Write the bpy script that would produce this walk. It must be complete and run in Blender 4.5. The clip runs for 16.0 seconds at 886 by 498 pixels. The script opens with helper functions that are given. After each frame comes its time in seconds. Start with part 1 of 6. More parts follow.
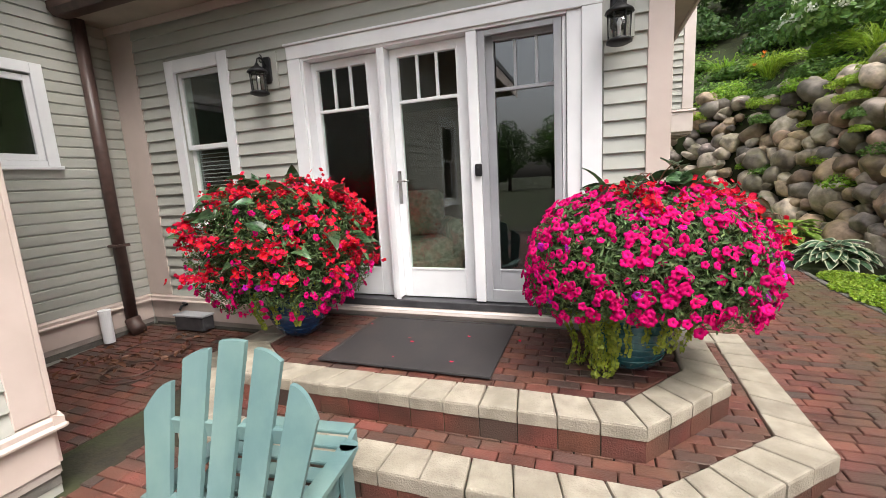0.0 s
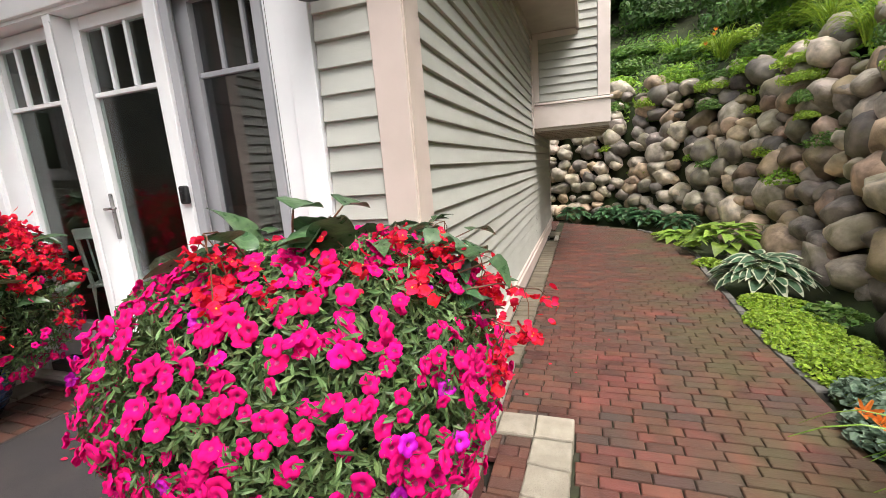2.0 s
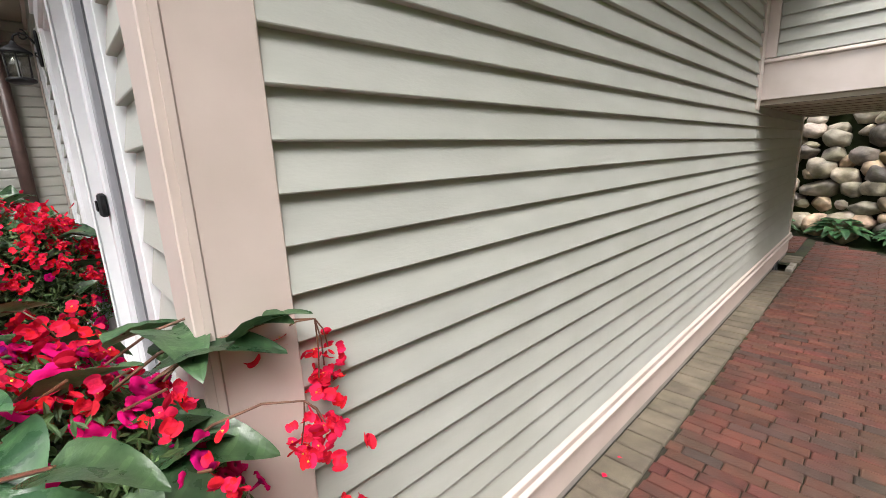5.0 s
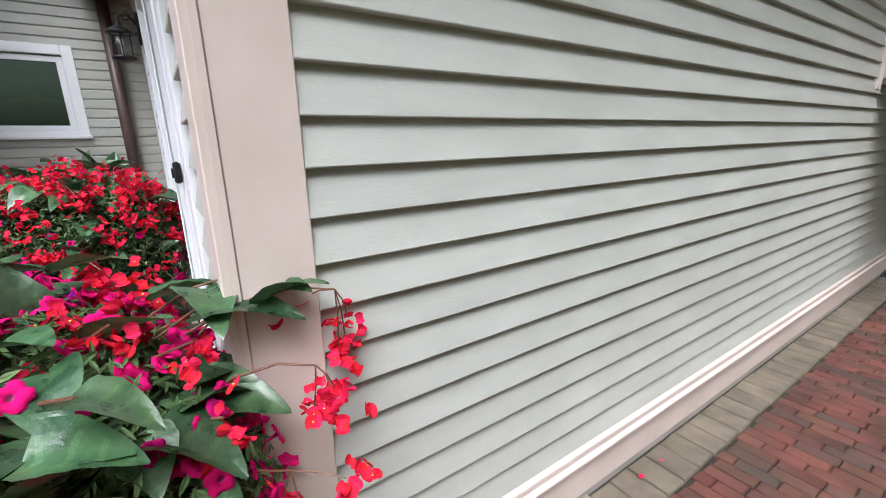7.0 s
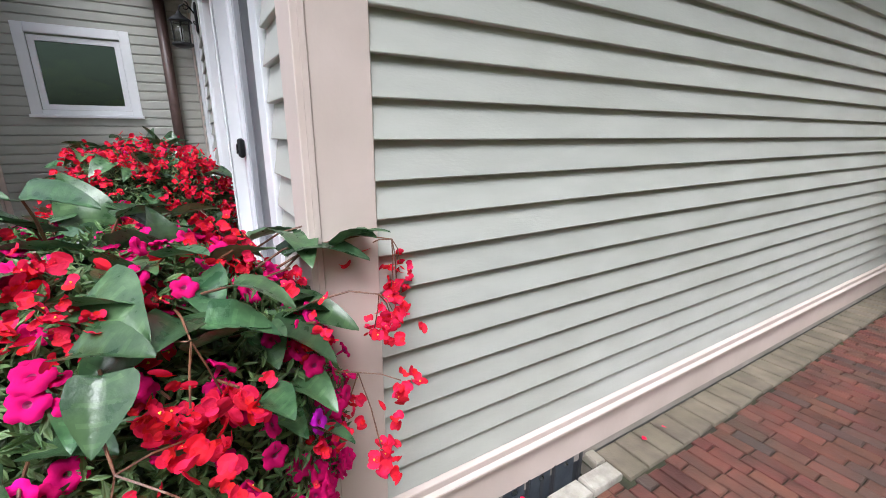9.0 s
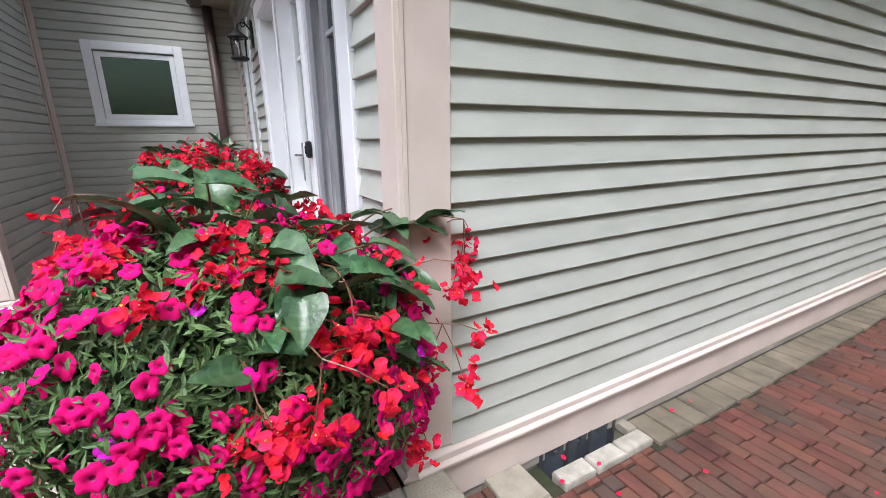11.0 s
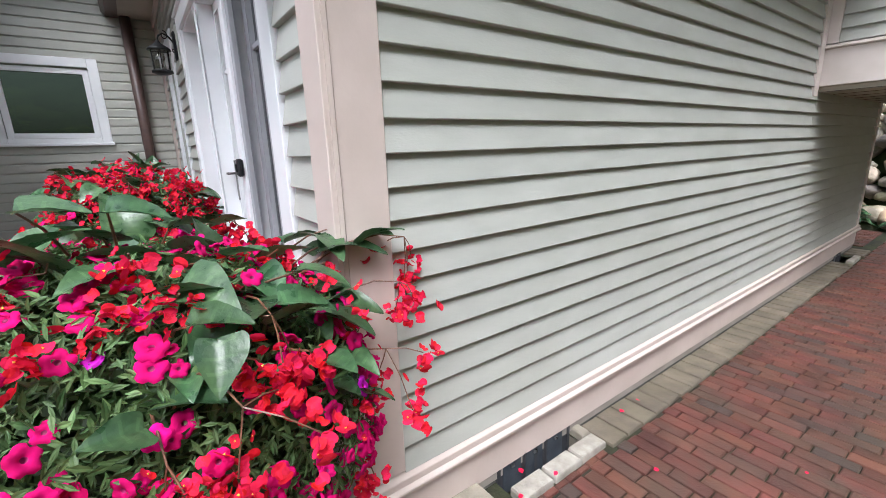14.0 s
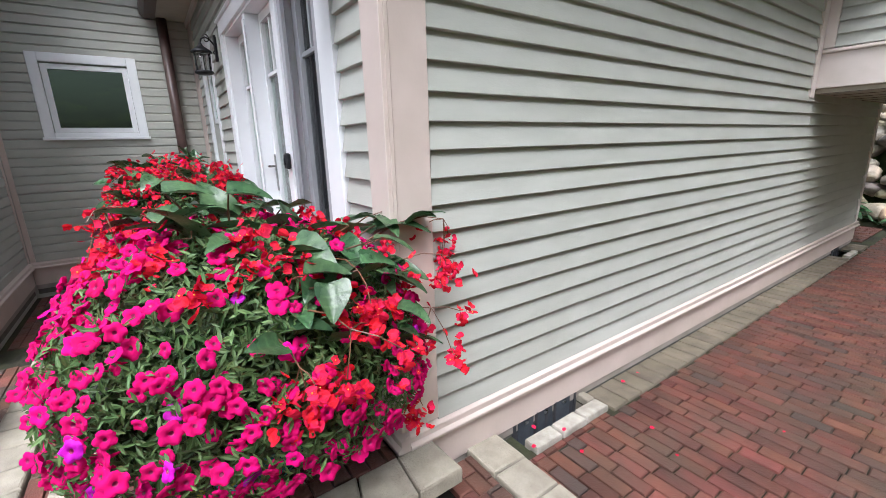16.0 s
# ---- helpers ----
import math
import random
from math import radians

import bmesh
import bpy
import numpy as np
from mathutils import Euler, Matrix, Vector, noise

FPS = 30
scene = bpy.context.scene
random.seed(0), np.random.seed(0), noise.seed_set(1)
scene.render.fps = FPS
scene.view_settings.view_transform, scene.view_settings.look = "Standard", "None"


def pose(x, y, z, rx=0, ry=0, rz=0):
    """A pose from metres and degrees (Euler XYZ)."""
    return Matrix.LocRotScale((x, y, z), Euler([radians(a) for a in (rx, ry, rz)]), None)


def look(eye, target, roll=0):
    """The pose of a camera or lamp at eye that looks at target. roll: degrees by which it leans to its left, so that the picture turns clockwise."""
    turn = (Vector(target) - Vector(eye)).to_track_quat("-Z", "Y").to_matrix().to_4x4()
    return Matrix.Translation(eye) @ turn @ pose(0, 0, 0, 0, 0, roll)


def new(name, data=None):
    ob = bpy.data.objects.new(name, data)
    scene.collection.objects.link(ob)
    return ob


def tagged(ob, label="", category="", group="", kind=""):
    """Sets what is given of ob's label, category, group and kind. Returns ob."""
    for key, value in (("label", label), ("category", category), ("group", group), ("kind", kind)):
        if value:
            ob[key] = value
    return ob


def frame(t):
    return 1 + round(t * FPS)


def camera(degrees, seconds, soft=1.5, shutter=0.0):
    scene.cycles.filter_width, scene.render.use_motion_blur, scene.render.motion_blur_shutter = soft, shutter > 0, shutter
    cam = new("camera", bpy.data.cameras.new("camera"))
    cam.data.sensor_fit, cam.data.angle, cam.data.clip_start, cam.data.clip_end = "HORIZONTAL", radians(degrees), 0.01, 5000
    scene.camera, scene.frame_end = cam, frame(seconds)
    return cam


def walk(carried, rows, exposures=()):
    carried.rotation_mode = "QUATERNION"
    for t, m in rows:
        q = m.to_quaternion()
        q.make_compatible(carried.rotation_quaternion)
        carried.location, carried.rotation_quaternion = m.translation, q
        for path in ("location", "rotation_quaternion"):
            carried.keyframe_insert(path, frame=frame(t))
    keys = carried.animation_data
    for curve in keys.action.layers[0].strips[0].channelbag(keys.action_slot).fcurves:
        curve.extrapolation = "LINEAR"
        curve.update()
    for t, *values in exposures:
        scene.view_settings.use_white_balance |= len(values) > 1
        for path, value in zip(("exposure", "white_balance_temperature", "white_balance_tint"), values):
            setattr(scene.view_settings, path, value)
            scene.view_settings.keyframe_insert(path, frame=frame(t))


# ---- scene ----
cam = camera(93.7, 16.0, soft=0.6)
PATH = [
    (0, (-0.456, -3.205, 1.421), (-1.132, -1.351, 1.095), -3.2),
    (0.5, (-0.145, -2.875, 1.42), (-0.559, -0.945, 1.097), -4.2),
    (1, (0.242, -2.472, 1.519), (-0.125, -0.546, 1.121), -4.1),
    (1.5, (0.481, -2.061, 1.506), (0.043, -0.143, 1.15), -5.4),
    (2, (0.706, -1.682, 1.52), (0.059, 0.172, 1.141), -4.3),
    (2.5, (0.853, -1.356, 1.542), (-0.023, 0.396, 1.138), -3.0),
    (3, (0.885, -1.008, 1.558), (-0.129, 0.67, 1.162), -2.9),
    (3.5, (0.902, -0.688, 1.554), (-0.3, 0.867, 1.183), -2.7),
    (4, (0.938, -0.405, 1.593), (-0.417, 1.023, 1.238), -2.8),
    (4.2, (0.871, -0.348, 1.598), (-0.501, 1.061, 1.232), -2.9),
    (6.3, (0.939, -0.07, 1.587), (-0.59, 1.13, 1.115), -2.3),
    (6.5, (0.941, -0.071, 1.59), (-0.604, 1.107, 1.117), -2.2),
    (7, (0.948, -0.101, 1.59), (-0.66, 0.979, 1.09), -1.4),
    (7.5, (0.976, -0.144, 1.569), (-0.669, 0.863, 1.042), -0.1),
    (8, (1.013, -0.153, 1.567), (-0.657, 0.81, 1.032), 0.8),
    (10.3, (1.241, -0.492, 1.548), (-0.371, 0.564, 1.01), -0.8),
    (10.5, (1.253, -0.51, 1.549), (-0.389, 0.503, 1.021), -0.7),
    (11, (1.263, -0.553, 1.541), (-0.427, 0.384, 1.025), -0.6),
    (11.5, (1.262, -0.567, 1.547), (-0.439, 0.35, 1.031), -0.8),
    (12, (1.256, -0.559, 1.548), (-0.433, 0.373, 1.022), -1.2),
    (12.5, (1.25, -0.53, 1.55), (-0.392, 0.478, 1.013), -1.6),
    (13, (1.232, -0.513, 1.554), (-0.365, 0.566, 1.022), -1.5),
    (13.5, (1.226, -0.499, 1.556), (-0.353, 0.62, 1.048), -1.5),
    (14, (1.236, -0.493, 1.551), (-0.341, 0.643, 1.081), -1.9),
    (14.5, (1.247, -0.51, 1.556), (-0.334, 0.631, 1.11), -2.3),
    (15, (1.297, -0.568, 1.567), (-0.295, 0.568, 1.148), -2.7),
    (15.5, (1.381, -0.663, 1.566), (-0.221, 0.457, 1.14), -2.2),
    (16, (1.418, -0.757, 1.564), (-0.172, 0.354, 1.073), -1.5),
]
walk(cam, [(t, look(eye, target, roll)) for t, eye, target, roll in PATH],
     [(0.0, 1.30, 6700, 10), (1.5, 1.38, 6700, 10), (4.2, 1.27, 6700, 10), (6.4, 1.33, 5900, 10), (8.2, 1.32, 5900, 10), (16.0, 1.3, 5900, 10)])

# ---- sky and light ----
world = bpy.data.worlds.new("sky")
scene.world = world
world.use_nodes = True
wn, wl = world.node_tree.nodes, world.node_tree.links
sky = wn.new("ShaderNodeTexSky")
sky.sky_type, sky.sun_disc = "NISHITA", False
sky.sun_elevation, sky.sun_rotation = radians(60), radians(127)
sky.air_density, sky.dust_density, sky.ozone_density = 1.0, 6.0, 1.0
cloudy = wn.new("ShaderNodeHueSaturation")
cloudy.inputs["Saturation"].default_value = 0.38
wl.new(sky.outputs[0], cloudy.inputs["Color"])
wl.new(cloudy.outputs[0], wn["Background"].inputs["Color"])
wn["Background"].inputs["Strength"].default_value = 0.15
sun = new("sun", bpy.data.lights.new("sun", "SUN"))
sun.data.energy, sun.data.angle, sun.data.color = 1.0, radians(35), (1.0, 0.98, 0.96)
sun.matrix_world = look((0, 0, 0), (-0.40, 0.30, -0.87))
scene.view_settings.exposure = 1.35


# ---- materials ----
def nodes_of(name):
    m = bpy.data.materials.new(name)
    m.use_nodes = True
    return m, m.node_tree.nodes, m.node_tree.links, m.node_tree.nodes["Principled BSDF"]


def surface(name, dark, light, rough=0.6, scale=8.0, bump=0.15, metal=0.0, coat=0.0, vary="", spread=0.0, relief=0.006, stain=None, stain_scale=1.2,
            stain_amount=0.5, stretch=(1, 1, 1), sub=0.0, wet=0.0, grain=60.0):
    """Two tones of noise at two scales, stains, a tone of its own for each piece, and fine relief."""
    m, n, l, b = nodes_of(name)
    geo = n.new("ShaderNodeNewGeometry")
    mp = n.new("ShaderNodeMapping")
    mp.inputs["Scale"].default_value = stretch
    l.new(geo.outputs["Position"], mp.inputs["Vector"])
    big = n.new("ShaderNodeTexNoise")
    big.inputs["Scale"].default_value, big.inputs["Detail"].default_value = scale, 5
    l.new(mp.outputs[0], big.inputs["Vector"])
    ramp = n.new("ShaderNodeValToRGB")
    ramp.color_ramp.elements[0].position, ramp.color_ramp.elements[1].position = 0.35, 0.65
    ramp.color_ramp.elements[0].color, ramp.color_ramp.elements[1].color = (*dark, 1), (*light, 1)
    l.new(big.outputs["Fac"], ramp.inputs[0])
    colour = ramp.outputs[0]
    if vary:
        source = n.new("ShaderNodeObjectInfo").outputs["Random"] if vary == "object" else geo.outputs["Random Per Island"]
        hsv = n.new("ShaderNodeHueSaturation")
        rng = n.new("ShaderNodeMapRange")
        rng.inputs["To Min"].default_value, rng.inputs["To Max"].default_value = 1 - spread, 1 + spread
        l.new(source, rng.inputs["Value"])
        l.new(rng.outputs[0], hsv.inputs["Value"])
        hue = n.new("ShaderNodeMapRange")
        hue.inputs["To Min"].default_value, hue.inputs["To Max"].default_value = 0.5 - spread * 0.04, 0.5 + spread * 0.04
        mul = n.new("ShaderNodeMath")
        mul.operation = "MULTIPLY"
        mul.inputs[1].default_value = 7.31
        fr = n.new("ShaderNodeMath")
        fr.operation = "FRACT"
        l.new(source, mul.inputs[0])
        l.new(mul.outputs[0], fr.inputs[0])
        l.new(fr.outputs[0], hue.inputs["Value"])
        l.new(hue.outputs[0], hsv.inputs["Hue"])
        l.new(colour, hsv.inputs["Color"])
        colour = hsv.outputs[0]
    if stain:
        st = n.new("ShaderNodeTexNoise")
        st.inputs["Scale"].default_value, st.inputs["Detail"].default_value = stain_scale, 6
        l.new(geo.outputs["Position"], st.inputs["Vector"])
        sr = n.new("ShaderNodeMapRange")
        sr.inputs["From Min"].default_value, sr.inputs["From Max"].default_value = 0.45, 0.68
        sr.inputs["To Max"].default_value = stain_amount
        l.new(st.outputs["Fac"], sr.inputs["Value"])
        mx = n.new("ShaderNodeMix")
        mx.data_type = "RGBA"
        l.new(sr.outputs[0], mx.inputs["Factor"])
        l.new(colour, mx.inputs[6])
        mx.inputs[7].default_value = (*stain, 1)
        colour = mx.outputs[2]
    l.new(colour, b.inputs["Base Color"])
    b.inputs["Metallic"].default_value = metal
    b.inputs["Coat Weight"].default_value = coat
    rr = n.new("ShaderNodeMapRange")
    rr.inputs["To Min"].default_value, rr.inputs["To Max"].default_value = max(0.03, rough - 0.12 - wet), min(1, rough + 0.12)
    l.new(big.outputs["Fac"], rr.inputs["Value"])
    l.new(rr.outputs[0], b.inputs["Roughness"])
    if bump:
        fine = n.new("ShaderNodeTexNoise")
        fine.inputs["Scale"].default_value, fine.inputs["Detail"].default_value = grain, 4
        l.new(mp.outputs[0], fine.inputs["Vector"])
        bp = n.new("ShaderNodeBump")
        bp.inputs["Strength"].default_value, bp.inputs["Distance"].default_value = bump, relief
        l.new(fine.outputs["Fac"], bp.inputs["Height"])
        l.new(bp.outputs[0], b.inputs["Normal"])
    if sub:
        b.inputs["Subsurface Weight"].default_value = sub
        b.inputs["Subsurface Radius"].default_value = (0.01, 0.02, 0.005)
    return m


def leaf_material(name, dark, light, rough=0.4, spread=0.3, through_light=0.35, vary="object"):
    """Leaf or petal: tone by piece, and light that comes through it."""
    m = surface(name, dark, light, rough=rough, scale=25, bump=0.25, vary=vary, spread=spread, grain=90)
    n, l, b = m.node_tree.nodes, m.node_tree.links, m.node_tree.nodes["Principled BSDF"]
    tr = n.new("ShaderNodeBsdfTranslucent")
    l.new(b.inputs["Base Color"].links[0].from_socket, tr.inputs["Color"])
    mix = n.new("ShaderNodeMixShader")
    mix.inputs[0].default_value = through_light
    l.new(b.outputs[0], mix.inputs[1])
    l.new(tr.outputs[0], mix.inputs[2])
    l.new(mix.outputs[0], n["Material Output"].inputs["Surface"])
    return m


def glass_material(name, tint=(0.9, 0.95, 0.92), clear=0.98, mirror=0.06):
    """Window glass: a mirror film over a clear sheet."""
    m, n, l, b = nodes_of(name)
    tp = n.new("ShaderNodeBsdfTransparent")
    tp.inputs["Color"].default_value = (*[c * clear for c in tint], 1)
    gl = n.new("ShaderNodeBsdfGlossy")
    gl.inputs["Roughness"].default_value = 0.01
    gl.inputs["Color"].default_value = (0.9, 0.92, 0.92, 1)
    fr = n.new("ShaderNodeLayerWeight")
    fr.inputs["Blend"].default_value = 0.5
    power = n.new("ShaderNodeMath")
    power.operation = "POWER"
    power.inputs[1].default_value = 5.0
    total = n.new("ShaderNodeMath")
    total.operation = "MULTIPLY_ADD"
    total.inputs[1].default_value, total.inputs[2].default_value = 0.9, mirror
    l.new(fr.outputs["Facing"], power.inputs[0])
    l.new(power.outputs[0], total.inputs[0])
    mix = n.new("ShaderNodeMixShader")
    l.new(total.outputs[0], mix.inputs[0])
    l.new(tp.outputs[0], mix.inputs[1])
    l.new(gl.outputs[0], mix.inputs[2])
    l.new(mix.outputs[0], n["Material Output"].inputs["Surface"])
    return m


SIDING = surface("sage_siding_paint", (0.41, 0.415, 0.38), (0.45, 0.457, 0.42), rough=0.6, scale=3, bump=0.12, vary="object", spread=0.04,
                 stain=(0.33, 0.33, 0.27), stain_scale=1.6, stain_amount=0.22, stretch=(1, 1, 4), grain=40)
CREAM = surface("beige_trim_paint", (0.57, 0.475, 0.43), (0.62, 0.52, 0.475), rough=0.55, scale=4, bump=0.1, stain=(0.42, 0.36, 0.30),
                stain_scale=2.2, stain_amount=0.2, grain=35)
CREAM_LIGHT = surface("light_beige_trim_paint", (0.68, 0.60, 0.56), (0.74, 0.655, 0.62), rough=0.5, scale=4, bump=0.08, stain=(0.5, 0.45, 0.38),
                      stain_scale=3, stain_amount=0.25)
WHITE = surface("white_door_paint", (0.78, 0.79, 0.82), (0.84, 0.85, 0.87), rough=0.35, scale=3, bump=0.04, stain=(0.62, 0.62, 0.62),
                stain_scale=3.5, stain_amount=0.15)
GREY_FRAME = surface("grey_screen_frame_paint", (0.33, 0.335, 0.36), (0.38, 0.385, 0.41), rough=0.45, scale=3, bump=0.04)
BROWN = surface("brown_gutter_metal", (0.052, 0.029, 0.025), (0.088, 0.050, 0.042), rough=0.45, scale=12, bump=0.06, stain=(0.09, 0.06, 0.05),
                stain_scale=5, stain_amount=0.4)
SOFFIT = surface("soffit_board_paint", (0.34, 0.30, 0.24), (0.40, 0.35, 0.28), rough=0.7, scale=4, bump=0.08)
BLACK = surface("black_lantern_metal", (0.018, 0.018, 0.02), (0.035, 0.035, 0.038), rough=0.5, scale=20, bump=0.15, metal=0.6)
STEEL = surface("brushed_steel", (0.30, 0.30, 0.30), (0.42, 0.41, 0.40), rough=0.3, scale=20, bump=0.03, metal=1.0)
RUBBER = surface("black_rubber_mat", (0.020, 0.018, 0.019), (0.032, 0.028, 0.030), rough=0.75, scale=30, bump=0.5, stain=(0.055, 0.045, 0.04),
                 stain_scale=4, stain_amount=0.35, grain=220)
SILL = surface("dark_sill_metal", (0.03, 0.03, 0.035), (0.06, 0.06, 0.065), rough=0.45, scale=10, bump=0.05)
CHAIR = surface("sea_green_chair_plastic", (0.10, 0.185, 0.19), (0.13, 0.22, 0.225), rough=0.5, scale=5, bump=0.12, stain=(0.22, 0.33, 0.28),
                stain_scale=5, stain_amount=0.3, stretch=(1, 1, 0.2), grain=70)
CAP = surface("tan_stone_cap", (0.25, 0.222, 0.18), (0.36, 0.322, 0.26), rough=0.8, scale=9, bump=1.0, vary="object", spread=0.10,
              stain=(0.22, 0.195, 0.15), stain_scale=5, stain_amount=0.5, grain=110)
STRIP = surface("weathered_tan_paver", (0.120, 0.100, 0.074), (0.190, 0.158, 0.116), rough=0.75, scale=7, bump=0.8, vary="object", spread=0.14,
                stain=(0.10, 0.088, 0.055), stain_scale=4, stain_amount=0.45, grain=110)
KERB = surface("pale_cast_kerb", (0.30, 0.275, 0.235), (0.46, 0.43, 0.38), rough=0.85, scale=14, bump=1.0, stain=(0.24, 0.22, 0.17), stain_scale=9, stain_amount=0.5, grain=120)
VENT = surface("blue_grey_vent_metal", (0.035, 0.042, 0.055), (0.075, 0.085, 0.10), rough=0.4, scale=12, bump=0.1)
GREY_BOARD = surface("weathered_grey_board", (0.32, 0.28, 0.255), (0.42, 0.37, 0.34), rough=0.75, scale=6, bump=0.5, stain=(0.14, 0.15, 0.09), stain_scale=3, stain_amount=0.5)
CONCRETE = surface("damp_concrete", (0.10, 0.095, 0.085), (0.16, 0.15, 0.135), rough=0.85, scale=8, bump=0.6)
MORTAR = surface("sand_joint", (0.014, 0.012, 0.008), (0.034, 0.030, 0.018), rough=0.95, scale=20, bump=0.8, stain=(0.04, 0.055, 0.015),
                 stain_scale=2, stain_amount=0.7)
SOIL = surface("dark_soil", (0.022, 0.015, 0.01), (0.055, 0.038, 0.024), rough=0.95, scale=12, bump=1.2, stain=(0.03, 0.04, 0.012), stain_scale=1.5,
               stain_amount=0.6)
HILL = surface("planted_hillside_earth", (0.018, 0.022, 0.008), (0.05, 0.055, 0.018), rough=0.95, scale=6, bump=1.2, stain=(0.03, 0.06, 0.012),
               stain_scale=0.6, stain_amount=0.8)
TEAL = surface("teal_pot_glaze", (0.012, 0.075, 0.10), (0.03, 0.14, 0.16), rough=0.25, scale=14, bump=0.3, coat=0.6, stain=(0.06, 0.16, 0.15),
               stain_scale=14, stain_amount=0.5)
BLUE = surface("blue_pot_glaze", (0.008, 0.03, 0.09), (0.015, 0.055, 0.14), rough=0.22, scale=14, bump=0.2, coat=0.6)
ROOM_WALL = surface("room_wall_paint", (0.13, 0.095, 0.07), (0.18, 0.13, 0.10), rough=0.8, scale=3, bump=0.05)
ROOM_FLOOR = surface("room_wood_floor", (0.14, 0.075, 0.035), (0.24, 0.13, 0.06), rough=0.4, scale=6, bump=0.1, stretch=(1, 12, 1))
FABRIC = surface("floral_upholstery", (0.24, 0.26, 0.17), (0.46, 0.46, 0.34), rough=0.9, scale=22, bump=0.4, stain=(0.50, 0.22, 0.16), stain_scale=9,
                 stain_amount=0.5)
BARK = surface("tree_bark", (0.05, 0.038, 0.028), (0.11, 0.085, 0.06), rough=0.9, scale=9, bump=1.5, stretch=(3, 3, 0.6))
GLASS = glass_material("window_glass")
# dark tint stands in for the unlit, unbuilt rooms behind windows 1 and 3
DIM_ROOM_GLASS = glass_material("dim_room_glass", (0.72, 0.80, 0.68), 0.34, 0.03)
DOOR_GLASS = glass_material("screened_door_glass", (0.8, 0.82, 0.84), 0.55, 0.12)
LAMP_GLASS = glass_material("lantern_glass", (0.9, 0.9, 0.88), 0.9)


def brick_material(vary):
    """Wet clay pavers: red, plum and brown by piece, greener and browner away from the house wall."""
    m = surface("red_clay_paver_" + vary, (0.080, 0.031, 0.023), (0.165, 0.054, 0.038), rough=0.6, scale=5, bump=1.0, vary=vary, spread=0.26,
                stain=(0.070, 0.050, 0.036), stain_scale=2.6, stain_amount=0.75, grain=120, wet=0.12)
    n, l, b = m.node_tree.nodes, m.node_tree.links, m.node_tree.nodes["Principled BSDF"]
    source = n.new("ShaderNodeObjectInfo").outputs["Random"] if vary == "object" else n.new("ShaderNodeNewGeometry").outputs["Random Per Island"]
    mul = n.new("ShaderNodeMath")
    mul.operation = "MULTIPLY"
    mul.inputs[1].default_value = 13.7
    fr = n.new("ShaderNodeMath")
    fr.operation = "FRACT"
    gt = n.new("ShaderNodeMapRange")
    gt.inputs["From Min"].default_value, gt.inputs["From Max"].default_value, gt.inputs["To Max"].default_value = 0.72, 0.98, 0.8
    l.new(source, mul.inputs[0])
    l.new(mul.outputs[0], fr.inputs[0])
    l.new(fr.outputs[0], gt.inputs["Value"])
    mx = n.new("ShaderNodeMix")
    mx.data_type = "RGBA"
    l.new(gt.outputs[0], mx.inputs["Factor"])
    l.new(b.inputs["Base Color"].links[0].from_socket, mx.inputs[6])
    mx.inputs[7].default_value = (0.052, 0.042, 0.036, 1)
    l.new(mx.outputs[2], b.inputs["Base Color"])
    # moss and damp grow towards the planted side of the path
    pos = n.new("ShaderNodeSeparateXYZ")
    l.new(n.new("ShaderNodeNewGeometry").outputs["Position"], pos.inputs[0])
    side = n.new("ShaderNodeMapRange")
    side.inputs["From Min"].default_value, side.inputs["From Max"].default_value, side.inputs["To Max"].default_value = 0.9, 1.75, 0.9
    l.new(pos.outputs["X"], side.inputs["Value"])
    moss = n.new("ShaderNodeTexNoise")
    moss.inputs["Scale"].default_value, moss.inputs["Detail"].default_value = 2.2, 6
    mr = n.new("ShaderNodeMapRange")
    mr.inputs["From Min"].default_value, mr.inputs["From Max"].default_value = 0.38, 0.6
    l.new(moss.outputs["Fac"], mr.inputs["Value"])
    both = n.new("ShaderNodeMath")
    both.operation = "MULTIPLY"
    l.new(side.outputs[0], both.inputs[0])
    l.new(mr.outputs[0], both.inputs[1])
    l.new(n.new("ShaderNodeNewGeometry").outputs["Position"], moss.inputs["Vector"])
    mz = n.new("ShaderNodeMix")
    mz.data_type = "RGBA"
    l.new(both.outputs[0], mz.inputs["Factor"])
    l.new(mx.outputs[2], mz.inputs[6])
    mz.inputs[7].default_value = (0.082, 0.070, 0.030, 1)
    l.new(mz.outputs[2], b.inputs["Base Color"])
    return m


BRICK_ONE, BRICK_ALL = brick_material("object"), brick_material("island")


# ---- mesh helpers ----
def mesh_of(name, bm, material, smooth=False, recalc=True):
    if recalc:
        bmesh.ops.recalc_face_normals(bm, faces=bm.faces)
    me = bpy.data.meshes.new(name)
    bm.to_mesh(me)
    bm.free()
    for mat in (material if isinstance(material, (list, tuple)) else (material,)):
        me.materials.append(mat)
    if smooth:
        me.polygons.foreach_set("use_smooth", [True] * len(me.polygons))
    return me


def part(name, bm, material, parent=None, label="", smooth=False, kind=""):
    ob = new(name, mesh_of(name, bm, material, smooth) if isinstance(bm, bmesh.types.BMesh) else bm)
    if parent is not None:
        ob.parent = parent
    return tagged(ob, label, kind=kind)


def thing(name, x, y, z, label, category, group="", turn=0.0):
    ob = new(name)
    ob.empty_display_size = 0.1
    ob.matrix_world = pose(x, y, z, 0, 0, turn)
    return tagged(ob, label, category, group)


def setting(name, bm, material, label="", smooth=False):
    return tagged(part(name, bm, material, None, "", smooth), label, kind="structure")


def straight(u, d, z):
    return (u, d, z)


def east_face(u, d, z):
    return (d, u, z)


def south_face(u, d, z):
    return (u, -d, z)


